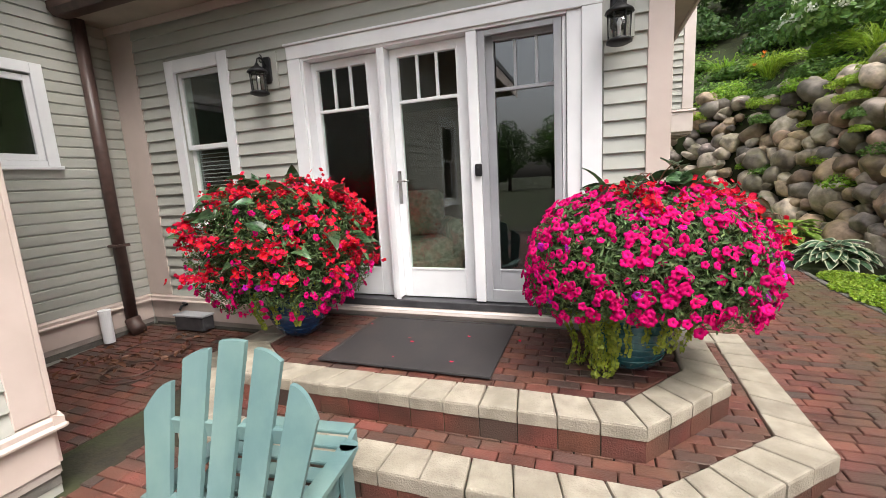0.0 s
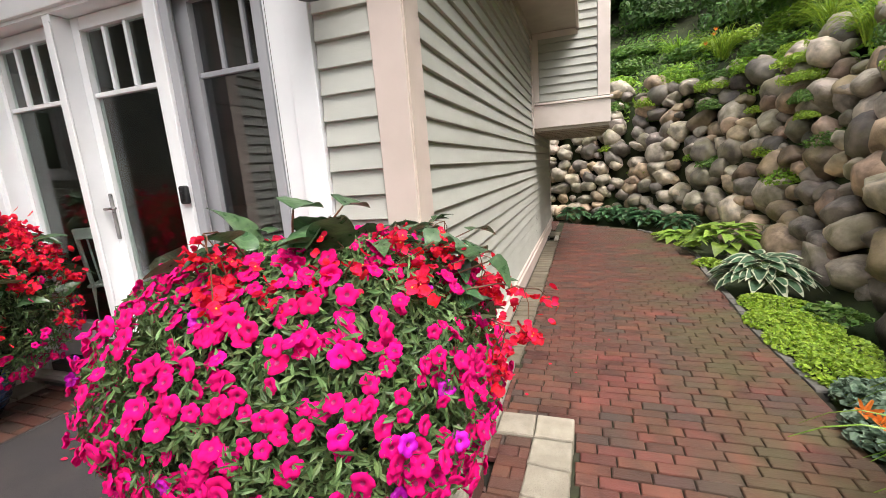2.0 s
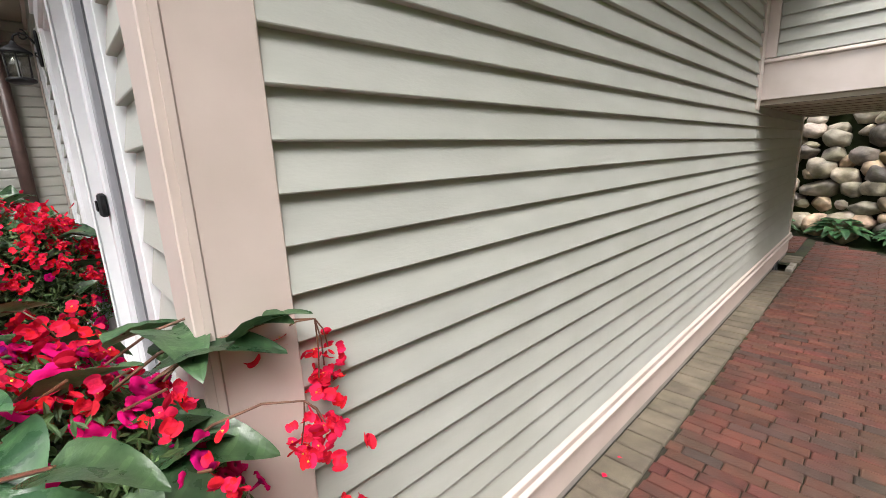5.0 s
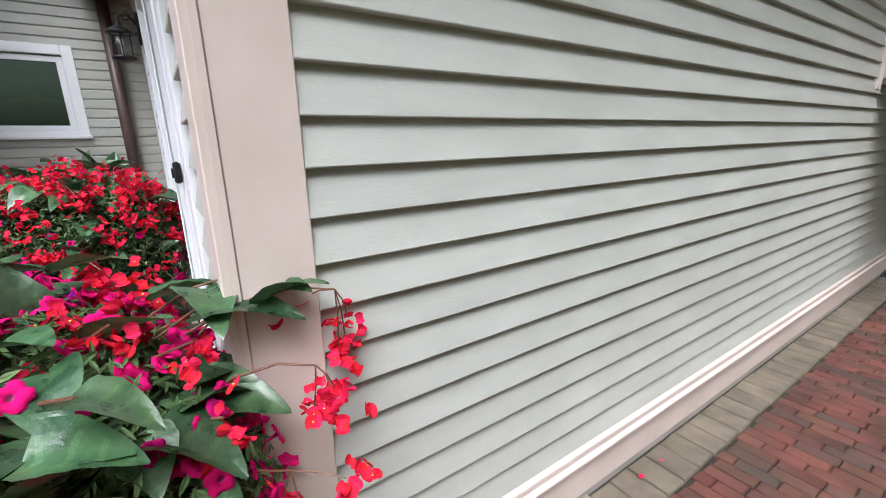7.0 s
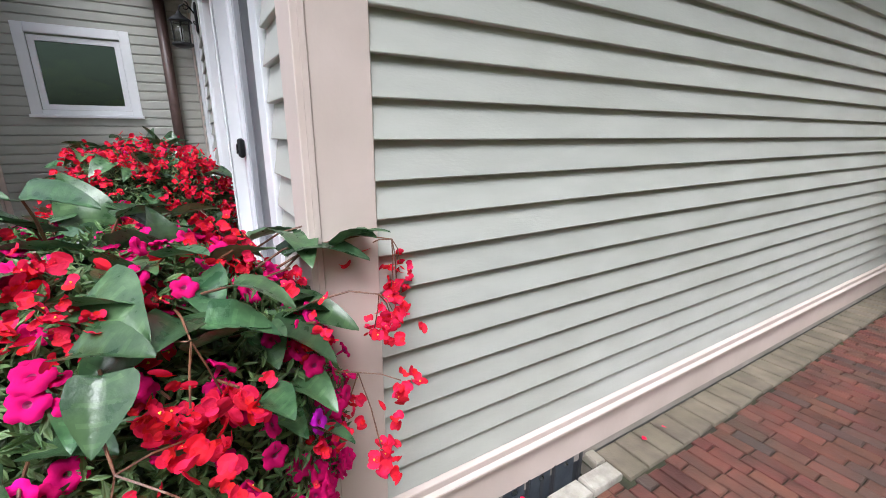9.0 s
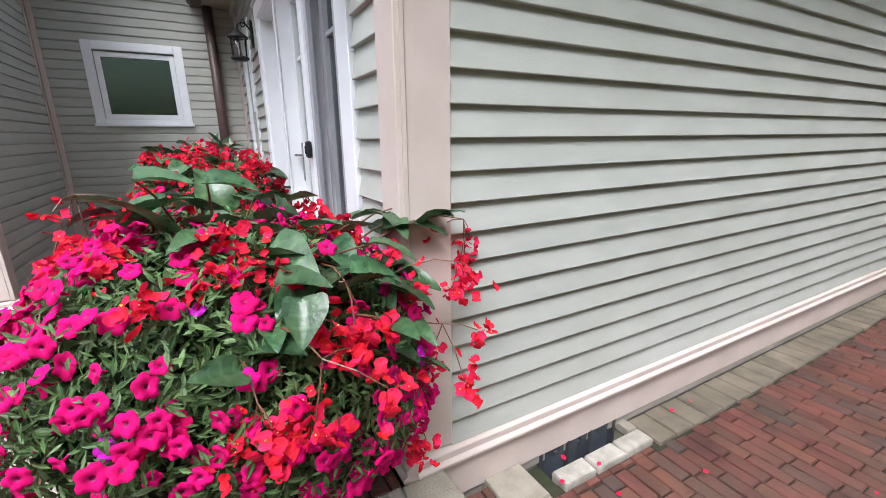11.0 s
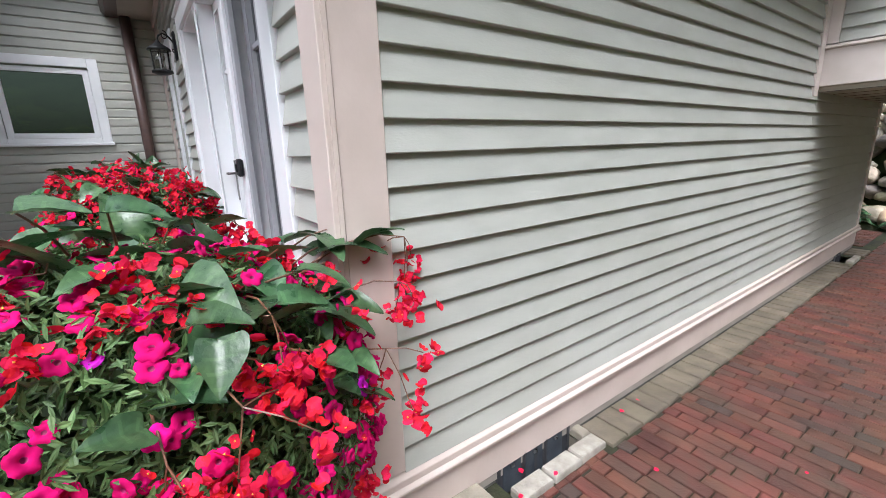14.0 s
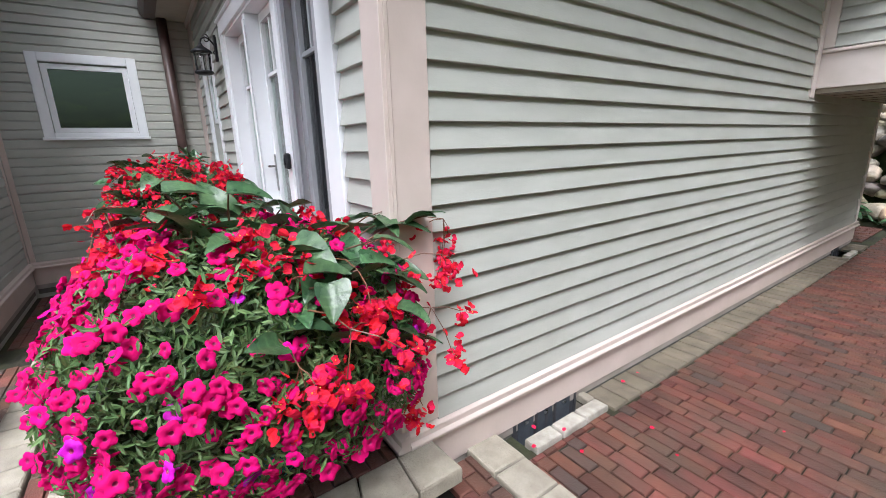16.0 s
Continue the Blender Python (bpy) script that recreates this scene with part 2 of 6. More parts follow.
def left_face(u, d, z):
    return (-5.2 + d, u, z)


def alcove_face(u, d, z):
    return (u, -2.05 + d, z)


def near_face(u, d, z):
    return (-3.1 + d, u, z)


def bay_face(u, d, z):
    return (u, 4.65 - d, z)


def block(bm, place, u0, u1, d0, d1, z0, z1, bevel=0.0):
    """A box between the given bounds in a wall's own measures, its edges eased by bevel."""
    vs = [bm.verts.new(place(u, d, z)) for u in (u0, u1) for d in (d0, d1) for z in (z0, z1)]
    fs = [bm.faces.new([vs[i] for i in q]) for q in ((0, 1, 3, 2), (4, 6, 7, 5), (0, 4, 5, 1), (2, 3, 7, 6), (0, 2, 6, 4), (1, 5, 7, 3))]
    if bevel:
        bmesh.ops.bevel(bm, geom=list({e for f in fs for e in f.edges}), offset=bevel, segments=1, affect="EDGES", clamp_overlap=True)
    return bm


def boxed(place, *bounds, bevel=0.0):
    return block(bmesh.new(), place, *bounds, bevel=bevel)


def prism(bm, place, u0, u1, profile, tip=0.0):
    """A profile of (d, z) drawn along the wall from u0 to u1."""
    ends = [[bm.verts.new(place(u, d, z + (tip if u == u1 else 0))) for d, z in profile] for u in (u0, u1)]
    k = len(profile)
    for i in range(k):
        j = (i + 1) % k
        bm.faces.new((ends[0][i], ends[0][j], ends[1][j], ends[1][i]))
    bm.faces.new(ends[0])
    bm.faces.new(ends[1][::-1])
    return bm


def tube(bm, points, radius, sides=8, closed=False):
    """A round bar through the points; radius: one number or one for each point."""
    pts = [Vector(p) for p in points]
    rings = []
    for i, p in enumerate(pts):
        a, b = pts[max(0, i - 1)], pts[min(len(pts) - 1, i + 1)]
        if closed:
            a, b = pts[i - 1], pts[(i + 1) % len(pts)]
        q = (b - a).to_track_quat("Z", "Y")
        r = radius[i] if isinstance(radius, (list, tuple)) else radius
        rings.append([bm.verts.new(p + q @ Vector((r * math.cos(t), r * math.sin(t), 0))) for t in [math.tau * k / sides for k in range(sides)]])
    for i in range(len(rings) if closed else len(rings) - 1):
        a, b = rings[i], rings[(i + 1) % len(rings)]
        for k in range(sides):
            bm.faces.new((a[k], a[(k + 1) % sides], b[(k + 1) % sides], b[k]))
    if not closed:
        bm.faces.new(rings[0][::-1])
        bm.faces.new(rings[-1])
    return bm


def turned(bm, profile, sides=24, centre=(0, 0, 0), ripple=0.0):
    """A body turned round the z axis from a profile of (radius, z)."""
    rings = []
    for r, z in profile:
        rings.append([bm.verts.new((centre[0] + r * (1 + ripple * (k % 2)) * math.cos(math.tau * k / sides),
                                    centre[1] + r * (1 + ripple * (k % 2)) * math.sin(math.tau * k / sides), centre[2] + z)) for k in range(sides)])
    for a, b in zip(rings, rings[1:]):
        for k in range(sides):
            bm.faces.new((a[k], a[(k + 1) % sides], b[(k + 1) % sides], b[k]))
    bm.faces.new(rings[0][::-1])
    bm.faces.new(rings[-1])
    return bm


def rise(x, y):
    """The paving's height: level beside the house, falling a little towards the front."""
    s = min(1.0, max(0.0, (0.4 - y) / 2.2))
    return -0.09 * s * s * (3 - 2 * s)


# ---- ground and hill ----
WALL_LINE = [(3.6, -9.0), (3.3, -6.0), (3.0, -3.5), (2.8, -1.5), (2.72, 0.2), (2.95, 1.8), (3.15, 3.6), (3.15, 5.4), (2.9, 7.0), (2.35, 8.2), (1.4, 9.1),
             (0.2, 9.6), (-1.5, 9.9), (-4.0, 10.2), (-9.0, 10.6), (-16.0, 11.0)]
LINE = [Vector((*p, 0)) for p in WALL_LINE]


def beyond(x, y):
    """How far a place lies behind the stone wall's foot (negative: in front of it), and the height factor there."""
    best, side = 1e9, -1
    p = Vector((x, y, 0))
    for a, b in zip(LINE, LINE[1:]):
        ab = b - a
        t = max(0.0, min(1.0, (p - a).dot(ab) / ab.length_squared))
        off = p - (a + ab * t)
        if off.length < best:
            best, side = off.length, (1 if ab.x * (p.y - a.y) - ab.y * (p.x - a.x) < 0 else -1)
    return best * side


def hill(x, y):
    """The land's height: flat in front of the stone wall, a steep bank behind it."""
    d = beyond(x, y)
    if y < -6:
        d -= (-6 - y) * 0.6
    if d < 0.25:
        return -0.14
    t = min(1.0, max(0.0, (y - 4.0) / 3.0))
    h = (2.25 + 0.6 * t * t * (3 - 2 * t)) * min(1.0, (d - 0.25) / 0.75)
    if d > 1.0:
        h += min(6.5, (d - 1.0) * 0.62)
    return h + 0.12 * noise.noise((x * 0.7, y * 0.7, 3.0)) if d > 0.8 else h


bm = bmesh.new()
xs = [-400, -150, -60, -30, -18] + [-12 + 0.5 * i for i in range(65)] + [22, 26, 32, 45, 80, 160, 400]
ys = [-400, -150, -60, -30, -18] + [-10 + 0.5 * i for i in range(65)] + [24, 28, 34, 48, 80, 160, 400]
grid = [[bm.verts.new((x, y, hill(x, y))) for x in xs] for y in ys]
for j in range(len(ys) - 1):
    for i in range(len(xs) - 1):
        bm.faces.new((grid[j][i], grid[j][i + 1], grid[j + 1][i + 1], grid[j + 1][i]))
setting("ground", bm, HILL, smooth=True)


def edge_of_path(y):
    """The planted edge of the brick path, its x at each y."""
    table = [(-9, 2.4), (-3, 2.25), (-1.2, 2.1), (-0.3, 2.02), (0.4, 2.0), (1.2, 2.06), (2.2, 2.02), (3.0, 2.08), (4.3, 2.12), (5.2, 2.24), (6.2, 2.12), (7.0, 1.98),
             (7.75, 1.66), (8.4, 0.87), (9.0, 0.1), (9.3, -0.6), (9.6, -3.5)]
    for (a, p), (b, q) in zip(table, table[1:]):
        if a <= y <= b:
            return p + (q - p) * (y - a) / (b - a)
    return 1.9 if y < 0 else -3.5


bm = bmesh.new()
ROWS_Y = sorted([-9 + 0.3 * i for i in range(62)] + [0.66, 1.21, 6.52, 6.93])
for a, b in zip(ROWS_Y, ROWS_Y[1:]):
    prev = None
    for k in range(24):
        pair = []
        for y in (a, b):
            x = -6 + 5.9985 * k / 14 if k <= 14 else 0.14 if k == 15 else 0.14 + (edge_of_path(y) - 0.11) * (k - 15) / 8
            if y > 8.9 and k > 15:
                x = 0.14 + 0.02 * (k - 15)
            pair.append(bm.verts.new((x, y, rise(x, y) - 0.016)))
        if prev and not (k == 15 and ((0.65 < a and b < 1.30) or (6.5 < a and b < 7.0))):
            bm.faces.new((prev[0], pair[0], pair[1], prev[1]))
        prev = pair
bmesh.ops.remove_doubles(bm, verts=bm.verts, dist=0.0005)
pavement = setting("pavement", bm, MORTAR)


# ---- the house ----
def walls(name, place, spans, label, depth=0.16):
    bm = bmesh.new()
    for u0, u1, z0, z1 in spans:
        block(bm, place, u0, u1, -depth, 0.0, z0, z1)
    return setting(name, bm, SIDING, label)


def around(u0, u1, z0, z1, holes):
    """The spans of a wall that leave the holes open."""
    out, cuts = [], sorted({u0, u1, *[h for hole in holes for h in hole[:2]]})
    for a, b in zip(cuts, cuts[1:]):
        z = z0
        for h in sorted(holes, key=lambda h: h[2]):
            if h[0] <= a and b <= h[1]:
                if h[2] > z:
                    out.append((a, b, z, h[2]))
                z = h[3]
        if z < z1:
            out.append((a, b, z, z1))
    return out


def clapboards(wall, place, u0, u1, z0, z1, pitch, holes=(), lap="bevel"):
    """Lapped boards, each an object of its own, cut round the holes."""
    z = z0
    while z < z1 - 0.03:
        top = min(z + pitch + 0.012, z1 + 0.012)
        pieces = [(u0, u1)]
        for h0, h1, hz0, hz1 in holes:
            if z + pitch * 0.5 > hz0 and z + pitch * 0.5 < hz1:
                cut = []
                for a, b in pieces:
                    if h0 > a:
                        cut.append((a, min(b, h0)))
                    if h1 < b:
                        cut.append((max(a, h1), b))
                pieces = [c for c in cut if c[1] - c[0] > 0.02]
        for a, b in pieces:
            sway = random.uniform(-0.0012, 0.0012)
            out = 0.0265 + random.uniform(-0.001, 0.0015)
            if lap == "bevel":
                profile = [(0.0, z + sway), (out, z + sway + 0.002), (out + 0.0015, z + 0.005 + sway), (0.004, top), (0.0, top)]
            else:
                profile = [(0.0, z), (0.020, z), (0.021, z + 0.003), (0.022, z + pitch * 0.80), (0.016, z + pitch * 0.86), (0.005, z + pitch * 0.90), (0.004, top), (0.0, top)]
            part("siding_board", prism(bmesh.new(), place, a, b, profile), SIDING, wall, kind="")
        z += pitch


def base_trim(name, place, u0, u1, z=0.33, e0=0.0, e1=0.0):
    """The projecting water table: a sloped cap over a plain fascia board, and the course below it."""
    cap = setting(name, prism(bmesh.new(), place, u0 - e0, u1 + e1, [(0, z + 0.012), (0.044, z - 0.010), (0.046, z - 0.014), (0.045, z - 0.040), (0.060, z - 0.051), (0.062, z - 0.056),
                                                                  (0.060, z - 0.067), (0.030, z - 0.071), (0, z - 0.071)]), CREAM,
                  "light beige painted water table moulding along the foot of the siding")
    part("fascia_board", prism(bmesh.new(), place, u0, u1, [(0, z - 0.073), (0.026, z - 0.073), (0.026, 0.066), (0, 0.066)]), CREAM, cap, "beige painted fascia board")
    part("lower_board", prism(bmesh.new(), place, u0, u1, [(0, 0.064), (0.014, 0.064), (0.014, 0.012), (0.0, 0.012)]), GREY_BOARD, cap, "weathered grey lower board")
    part("foundation", prism(bmesh.new(), place, u0, u1, [(0, 0.011), (0.004, 0.011), (0.004, -0.05), (0.0, -0.05)]), CONCRETE, cap, "dark concrete foundation")
    return cap


PITCH = 0.11
DOOR_HOLE, WINDOW_HOLE = (-2.86, -0.50, 0.33, 2.55), (-4.32, -3.74, 1.17, 2.60)
LEFT_HOLE = (-1.53, -0.73, 1.80, 2.56)
NEAR_HOLE = (-4.75, -4.05, 1.05, 2.45)

wall_east = walls("wall_east", east_face, [(0.0, 7.53, -0.1, 4.2)], "sage green clapboard side wall of the house along the brick path", 0.16)
clapboards(wall_east, east_face, 0.165, 4.65, 0.328, 3.24, PITCH)
clapboards(wall_east, east_face, 4.65, 7.42, 0.328, 1.96, PITCH)
wall_south = walls("wall_south", lambda u, d, z: (u, -d, z), around(-5.2, -0.162, -0.1, 3.6, [DOOR_HOLE, WINDOW_HOLE]),
                   "sage green clapboard wall with the glazed doors")
clapboards(wall_south, south_face, -4.83, -0.118, 0.328, 3.12, PITCH, [(-2.970, -0.384, 0.0, 2.622), (-4.435, -3.63, 1.07, 2.715)])
wall_west = walls("wall_west", left_face, around(-2.05, 0.0, -0.1, 3.87, [LEFT_HOLE]), "sage green narrow lap siding on the wall with the picture window")
clapboards(wall_west, left_face, -1.97, -0.001, 0.338, 3.68, 0.1, [(-1.62, -0.64, 1.715, 2.645)], "lap")
wall_alcove = walls("wall_alcove", alcove_face, [(-5.36, -3.26, -0.1, 3.87)], "sage green lap siding closing the alcove")
clapboards(wall_alcove, alcove_face, -5.10, -3.2, 0.338, 3.68, 0.1, (), "lap")
wall_near = walls("wall_near", near_face, around(-9.0, -2.05, -0.1, 3.87, [NEAR_HOLE]), "sage green clapboard wall beside the patio")
clapboards(wall_near, near_face, -9.0, -2.19, 0.328, 3.68, PITCH, [(-4.88, -3.92, 0.92, 2.58)])

base_trim("baseboard_east", east_face, 0.0, 7.53, e1=0.05)
base_trim("baseboard_south", south_face, -0.35, 0.0, e1=0.05)
base_trim("baseboard_south_west", south_face, -5.17, -3.005)
base_trim("baseboard_west", left_face, -2.02, -0.03)
base_trim("baseboard_alcove", alcove_face, -5.17, -3.1, e1=0.05)
base_trim("baseboard_near", near_face, -9.0, -2.05, e1=0.05)

bm = boxed(east_face, 0.004, 0.165, 0.0, 0.030, 0.342, 3.24, bevel=0.003)
trim = setting("corner_trim", bm, CREAM, "beige painted corner board of the side wall")
part("front_board", boxed(south_face, -0.118, 0.030, 0.0, 0.030, 0.342, 3.2, bevel=0.003), CREAM, trim, "beige painted corner board of the door wall")
part("seam_bead", boxed(east_face, -0.012, 0.003, 0.030, 0.034, 0.342, 3.2), CREAM, trim)
setting("corner_trim_far", boxed(east_face, 7.42, 7.53, 0.0, 0.030, 0.342, 1.97, bevel=0.003), CREAM_LIGHT, "beige corner board at the end of the side wall")
setting("corner_trim_west", boxed(south_face, -5.175, -4.83, 0.0, 0.028, 0.342, 3.12, bevel=0.003), CREAM, "wide beige board in the inner corner")
setting("corner_trim_alcove", boxed(left_face, -2.02, -1.97, 0.0, 0.028, 0.342, 3.695, bevel=0.003), CREAM, "narrow beige board in the alcove corner")
setting("corner_trim_alcove_side", boxed(alcove_face, -5.17, -5.10, 0.0, 0.028, 0.342, 3.695, bevel=0.003), CREAM, "narrow beige board in the alcove corner")
bm = boxed(near_face, -2.19, -2.046, 0.0, 0.030, 0.342, 3.695, bevel=0.003)
near_corner = setting("corner_trim_near", bm, CREAM, "beige painted corner board of the near wall")
part("side_board", boxed(alcove_face, -3.2, -3.07, 0.005, 0.030, 0.342, 3.695, bevel=0.003), CREAM, near_corner)

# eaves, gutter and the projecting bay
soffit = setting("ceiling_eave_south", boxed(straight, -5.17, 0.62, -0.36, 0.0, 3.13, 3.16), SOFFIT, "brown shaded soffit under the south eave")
part("frieze_board", boxed(straight, -5.17, 0.03, -0.05, -0.026, 3.06, 3.128), CREAM, soffit)
gutter = thing("gutter", -2.3, -0.42, 3.12, "dark brown metal roof gutter over the door wall", "gutter")
bm = prism(bmesh.new(), straight, -2.87, 3.0, [(0.06, 0.0), (-0.05, 0.0), (-0.09, 0.05), (-0.09, 0.11), (-0.08, 0.11), (-0.08, 0.055), (-0.045, 0.012), (0.05, 0.012),
                                             (0.05, 0.12), (0.06, 0.12)])
part("trough", bm, BROWN, gutter)
part("lip", tube(bmesh.new(), [(-2.87, -0.085, 0.112), (3.0, -0.085, 0.112)], 0.007), BROWN, gutter)
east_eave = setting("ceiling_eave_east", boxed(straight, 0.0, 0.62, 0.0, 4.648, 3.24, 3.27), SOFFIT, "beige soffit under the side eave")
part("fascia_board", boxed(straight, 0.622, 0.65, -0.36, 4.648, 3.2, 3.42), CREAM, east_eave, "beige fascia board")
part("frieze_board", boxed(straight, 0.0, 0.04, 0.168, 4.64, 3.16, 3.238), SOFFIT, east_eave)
bm = bmesh.new()
for quad in (((-5.4, -0.5, 3.26), (0.66, -0.5, 3.26), (0.66, 4.2, 5.2), (-5.4, 4.2, 5.2)), ((-5.4, 4.2, 5.2), (0.66, 4.2, 5.2), (0.66, 8.4, 3.5), (-5.4, 8.4, 3.5))):
    low = [bm.verts.new(q) for q in quad]
    high = [bm.verts.new((q[0], q[1], q[2] + 0.12)) for q in quad]
    bm.faces.new(low)
    bm.faces.new(high[::-1])
    for i in range(4):
        bm.faces.new((low[i], low[(i + 1) % 4], high[(i + 1) % 4], high[i]))
setting("roof", bm, SILL, "dark roof over the wing")

bay = walls("wall_bay", lambda u, d, z: (u, 4.65 - d, z), [(0.0, 1.04, 2.0, 5.0)], "sage green boarded bay that juts out over the path")
clapboards(bay, bay_face, 0.115, 0.885, 2.335, 3.22, 0.108)
clapboards(bay, bay_face, 0.655, 0.885, 3.22, 5.0, 0.108)
walls("wall_bay_side", lambda u, d, z: (1.04 + d, u, z), [(4.81, 7.8, 2.0, 5.0)], "side of the projecting bay")
part("bay_base_board", boxed(bay_face, -0.02, 1.05, 0.0, 0.034, 1.985, 2.29, bevel=0.003), CREAM_LIGHT, bay, "beige board under the bay")
part("bay_cap", prism(bmesh.new(), bay_face, -0.0, 1.08, [(0, 2.335), (0.055, 2.32), (0.058, 2.30), (0.036, 2.292), (0, 2.292)]), CREAM_LIGHT, bay)
part("bay_left_board", boxed(bay_face, 0.0, 0.112, 0.0, 0.030, 2.337, 3.238, bevel=0.003), CREAM_LIGHT, bay)
part("bay_right_board", boxed(bay_face, 0.888, 1.045, 0.0, 0.032, 2.337, 5.0, bevel=0.003), CREAM_LIGHT, bay)
part("bay_frieze", boxed(bay_face, 0.114, 0.64, 0.0, 0.027, 3.16, 3.238), CREAM_LIGHT, bay)
part("bay_foot_board", boxed(east_face, 4.50, 4.612, 0.0, 0.034, 1.90, 3.2, bevel=0.003), CREAM_LIGHT, bay, "narrow beige board where the bay meets the wall")
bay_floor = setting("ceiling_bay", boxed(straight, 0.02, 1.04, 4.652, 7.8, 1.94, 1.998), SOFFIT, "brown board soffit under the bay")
for k in range(7):
    part("soffit_joint", boxed(straight, 0.04, 1.03, 4.66 + 0.42 * k, 4.672 + 0.42 * k, 1.936, 1.941), BROWN, bay_floor)
walls("wall_back", lambda u, d, z: (u, 7.53 + d, z), [(-5.36, -0.16, -0.1, 4.2)], "rear wall of the wing")
walls("wall_rear_west", lambda u, d, z: (-5.2 - d, u, z), [(0.16, 7.4, -0.1, 4.2)], "far wall of the wing", -0.16)


# out-of-view eaves added to shade the alcove walls; near overhang widened for shade too
west_shade_eave = setting("ceiling_shade_eave_west", boxed(straight, -5.2, -4.8, -1.57, -0.55, 3.70, 3.75), SOFFIT, "unseen soffit added to shade the west house alcove")
part("eave_alcove", boxed(straight, -5.2, -2.50, -2.05, -1.572, 3.70, 3.75), SOFFIT, west_shade_eave)
part("eave_near", boxed(straight, -3.1, -2.50, -9.0, -2.052, 3.70, 3.75), SOFFIT, west_shade_eave)
part("fascia_alcove", boxed(straight, -4.768, -2.48, -1.568, -1.54, 3.62, 3.86), CREAM, west_shade_eave)
part("fascia_near", boxed(straight, -2.498, -2.47, -9.0, -1.57, 3.62, 3.86), CREAM, west_shade_eave)
part("fascia_west", boxed(straight, -4.798, -4.77, -1.538, -0.55, 3.62, 3.86), CREAM, west_shade_eave)
setting("roof_west", boxed(straight, -9.0, -2.45, -9.0, -1.52, 3.88, 4.0), SILL, "dark roof of the west house")
setting("roof_west_side", boxed(straight, -9.0, -4.77, -1.518, -0.5, 3.88, 4.0), SILL, "dark roof of the west house")


# ---- windows and doors ----
def casing(parent, place, u0, u1, z0, z1, w, d=0.030, sill=True, material=None):
    mat = material or WHITE
    part("casing_left", boxed(place, u0, u0 + w, 0, d, z0, z1, bevel=0.003), mat, parent)
    part("casing_right", boxed(place, u1 - w, u1, 0, d, z0, z1, bevel=0.003), mat, parent)
    part("casing_head", boxed(place, u0 + w + 0.001, u1 - w - 0.001, 0, d + 0.003, z1 - w, z1, bevel=0.003), mat, parent)
    if sill:
        part("window_sill", boxed(place, u0 - 0.015, u1 + 0.015, 0, d + 0.025, z0 - 0.035, z0 - 0.001, bevel=0.004), mat, parent)
        part("apron", boxed(place, u0 + w + 0.001, u1 - w - 0.001, 0, d - 0.004, z0, z0 + w * 0.5, bevel=0.003), mat, parent)


def sash(parent, place, u0, u1, z0, z1, w, d0, d1, material, glass, name="window_frame"):
    bm = bmesh.new()
    for a, b, c, e in ((u0, u0 + w, z0, z1), (u1 - w, u1, z0, z1), (u0 + w, u1 - w, z0, z0 + w), (u0 + w, u1 - w, z1 - w, z1)):
        block(bm, place, a, b, d0, d1, c, e, bevel=0.002)
    frame_ob = part(name, bm, material, parent)
    mid = (d0 + d1) / 2
    part("pane", boxed(place, u0 + w, u1 - w, mid - 0.003, mid + 0.003, z0 + w, z1 - w), glass, parent)
    return frame_ob


window_1 = tagged(new("window_1"), "square white-framed picture window in the sage siding", kind="structure")
casing(window_1, left_face, -1.625, -0.64, 1.75, 2.658, 0.095)
sash(window_1, left_face, -1.522, -0.738, 1.80, 2.546, 0.055, -0.05, 0.012, WHITE, DIM_ROOM_GLASS)
window_2 = tagged(new("window_2"), "tall white double-hung window with a half-drawn blind", kind="structure")
casing(window_2, south_face, -4.430, -3.635, 1.105, 2.712, 0.115)
sash(window_2, south_face, -4.315, -3.753, 1.86, 2.596, 0.045, -0.045, -0.015, WHITE, GLASS)
sash(window_2, south_face, -4.315, -3.753, 1.168, 1.90, 0.045, -0.09, -0.055, WHITE, GLASS)
for k in range(16):
    part("blind_slat", boxed(south_face, -4.28, -3.79, -0.135, -0.112, 1.22 + 0.04 * k, 1.224 + 0.04 * k), WHITE, window_2)
window_3 = tagged(new("window_3"), "tall white window in the near wall", kind="structure")
casing(window_3, near_face, -4.88, -3.92, 0.955, 2.58, 0.12)
sash(window_3, near_face, -4.758, -4.042, 1.76, 2.458, 0.05, -0.045, -0.010, WHITE, DIM_ROOM_GLASS)
sash(window_3, near_face, -4.758, -4.042, 1.02, 1.80, 0.05, -0.085, -0.050, WHITE, DIM_ROOM_GLASS)

DEEP = -0.085
door_unit = tagged(new("door_frame_1"), "white frame of the three-leaf glazed patio doors", kind="structure")
part("casing_left", boxed(south_face, -2.96, -2.830, 0, 0.034, 0.35, 2.519, bevel=0.003), WHITE, door_unit)
part("casing_right", boxed(south_face, -0.527, -0.395, 0, 0.034, 0.35, 2.519, bevel=0.003), WHITE, door_unit)
part("casing_head", boxed(south_face, -2.96, -0.395, 0, 0.037, 2.521, 2.628, bevel=0.003), WHITE, door_unit)
part("drip_cap", boxed(south_face, -2.975, -0.380, 0, 0.055, 2.630, 2.648, bevel=0.003), WHITE, door_unit)
part("jamb_left", boxed(south_face, -2.829, -2.807, -0.15, 0.015, 0.40, 2.519), WHITE, door_unit)
part("jamb_right", boxed(south_face, -0.628, -0.528, -0.15, 0.012, 0.40, 2.519, bevel=0.003), WHITE, door_unit)
part("jamb_track", boxed(south_face, -0.660, -0.632, -0.14, -0.012, 0.42, 2.50, bevel=0.003), WHITE, door_unit)
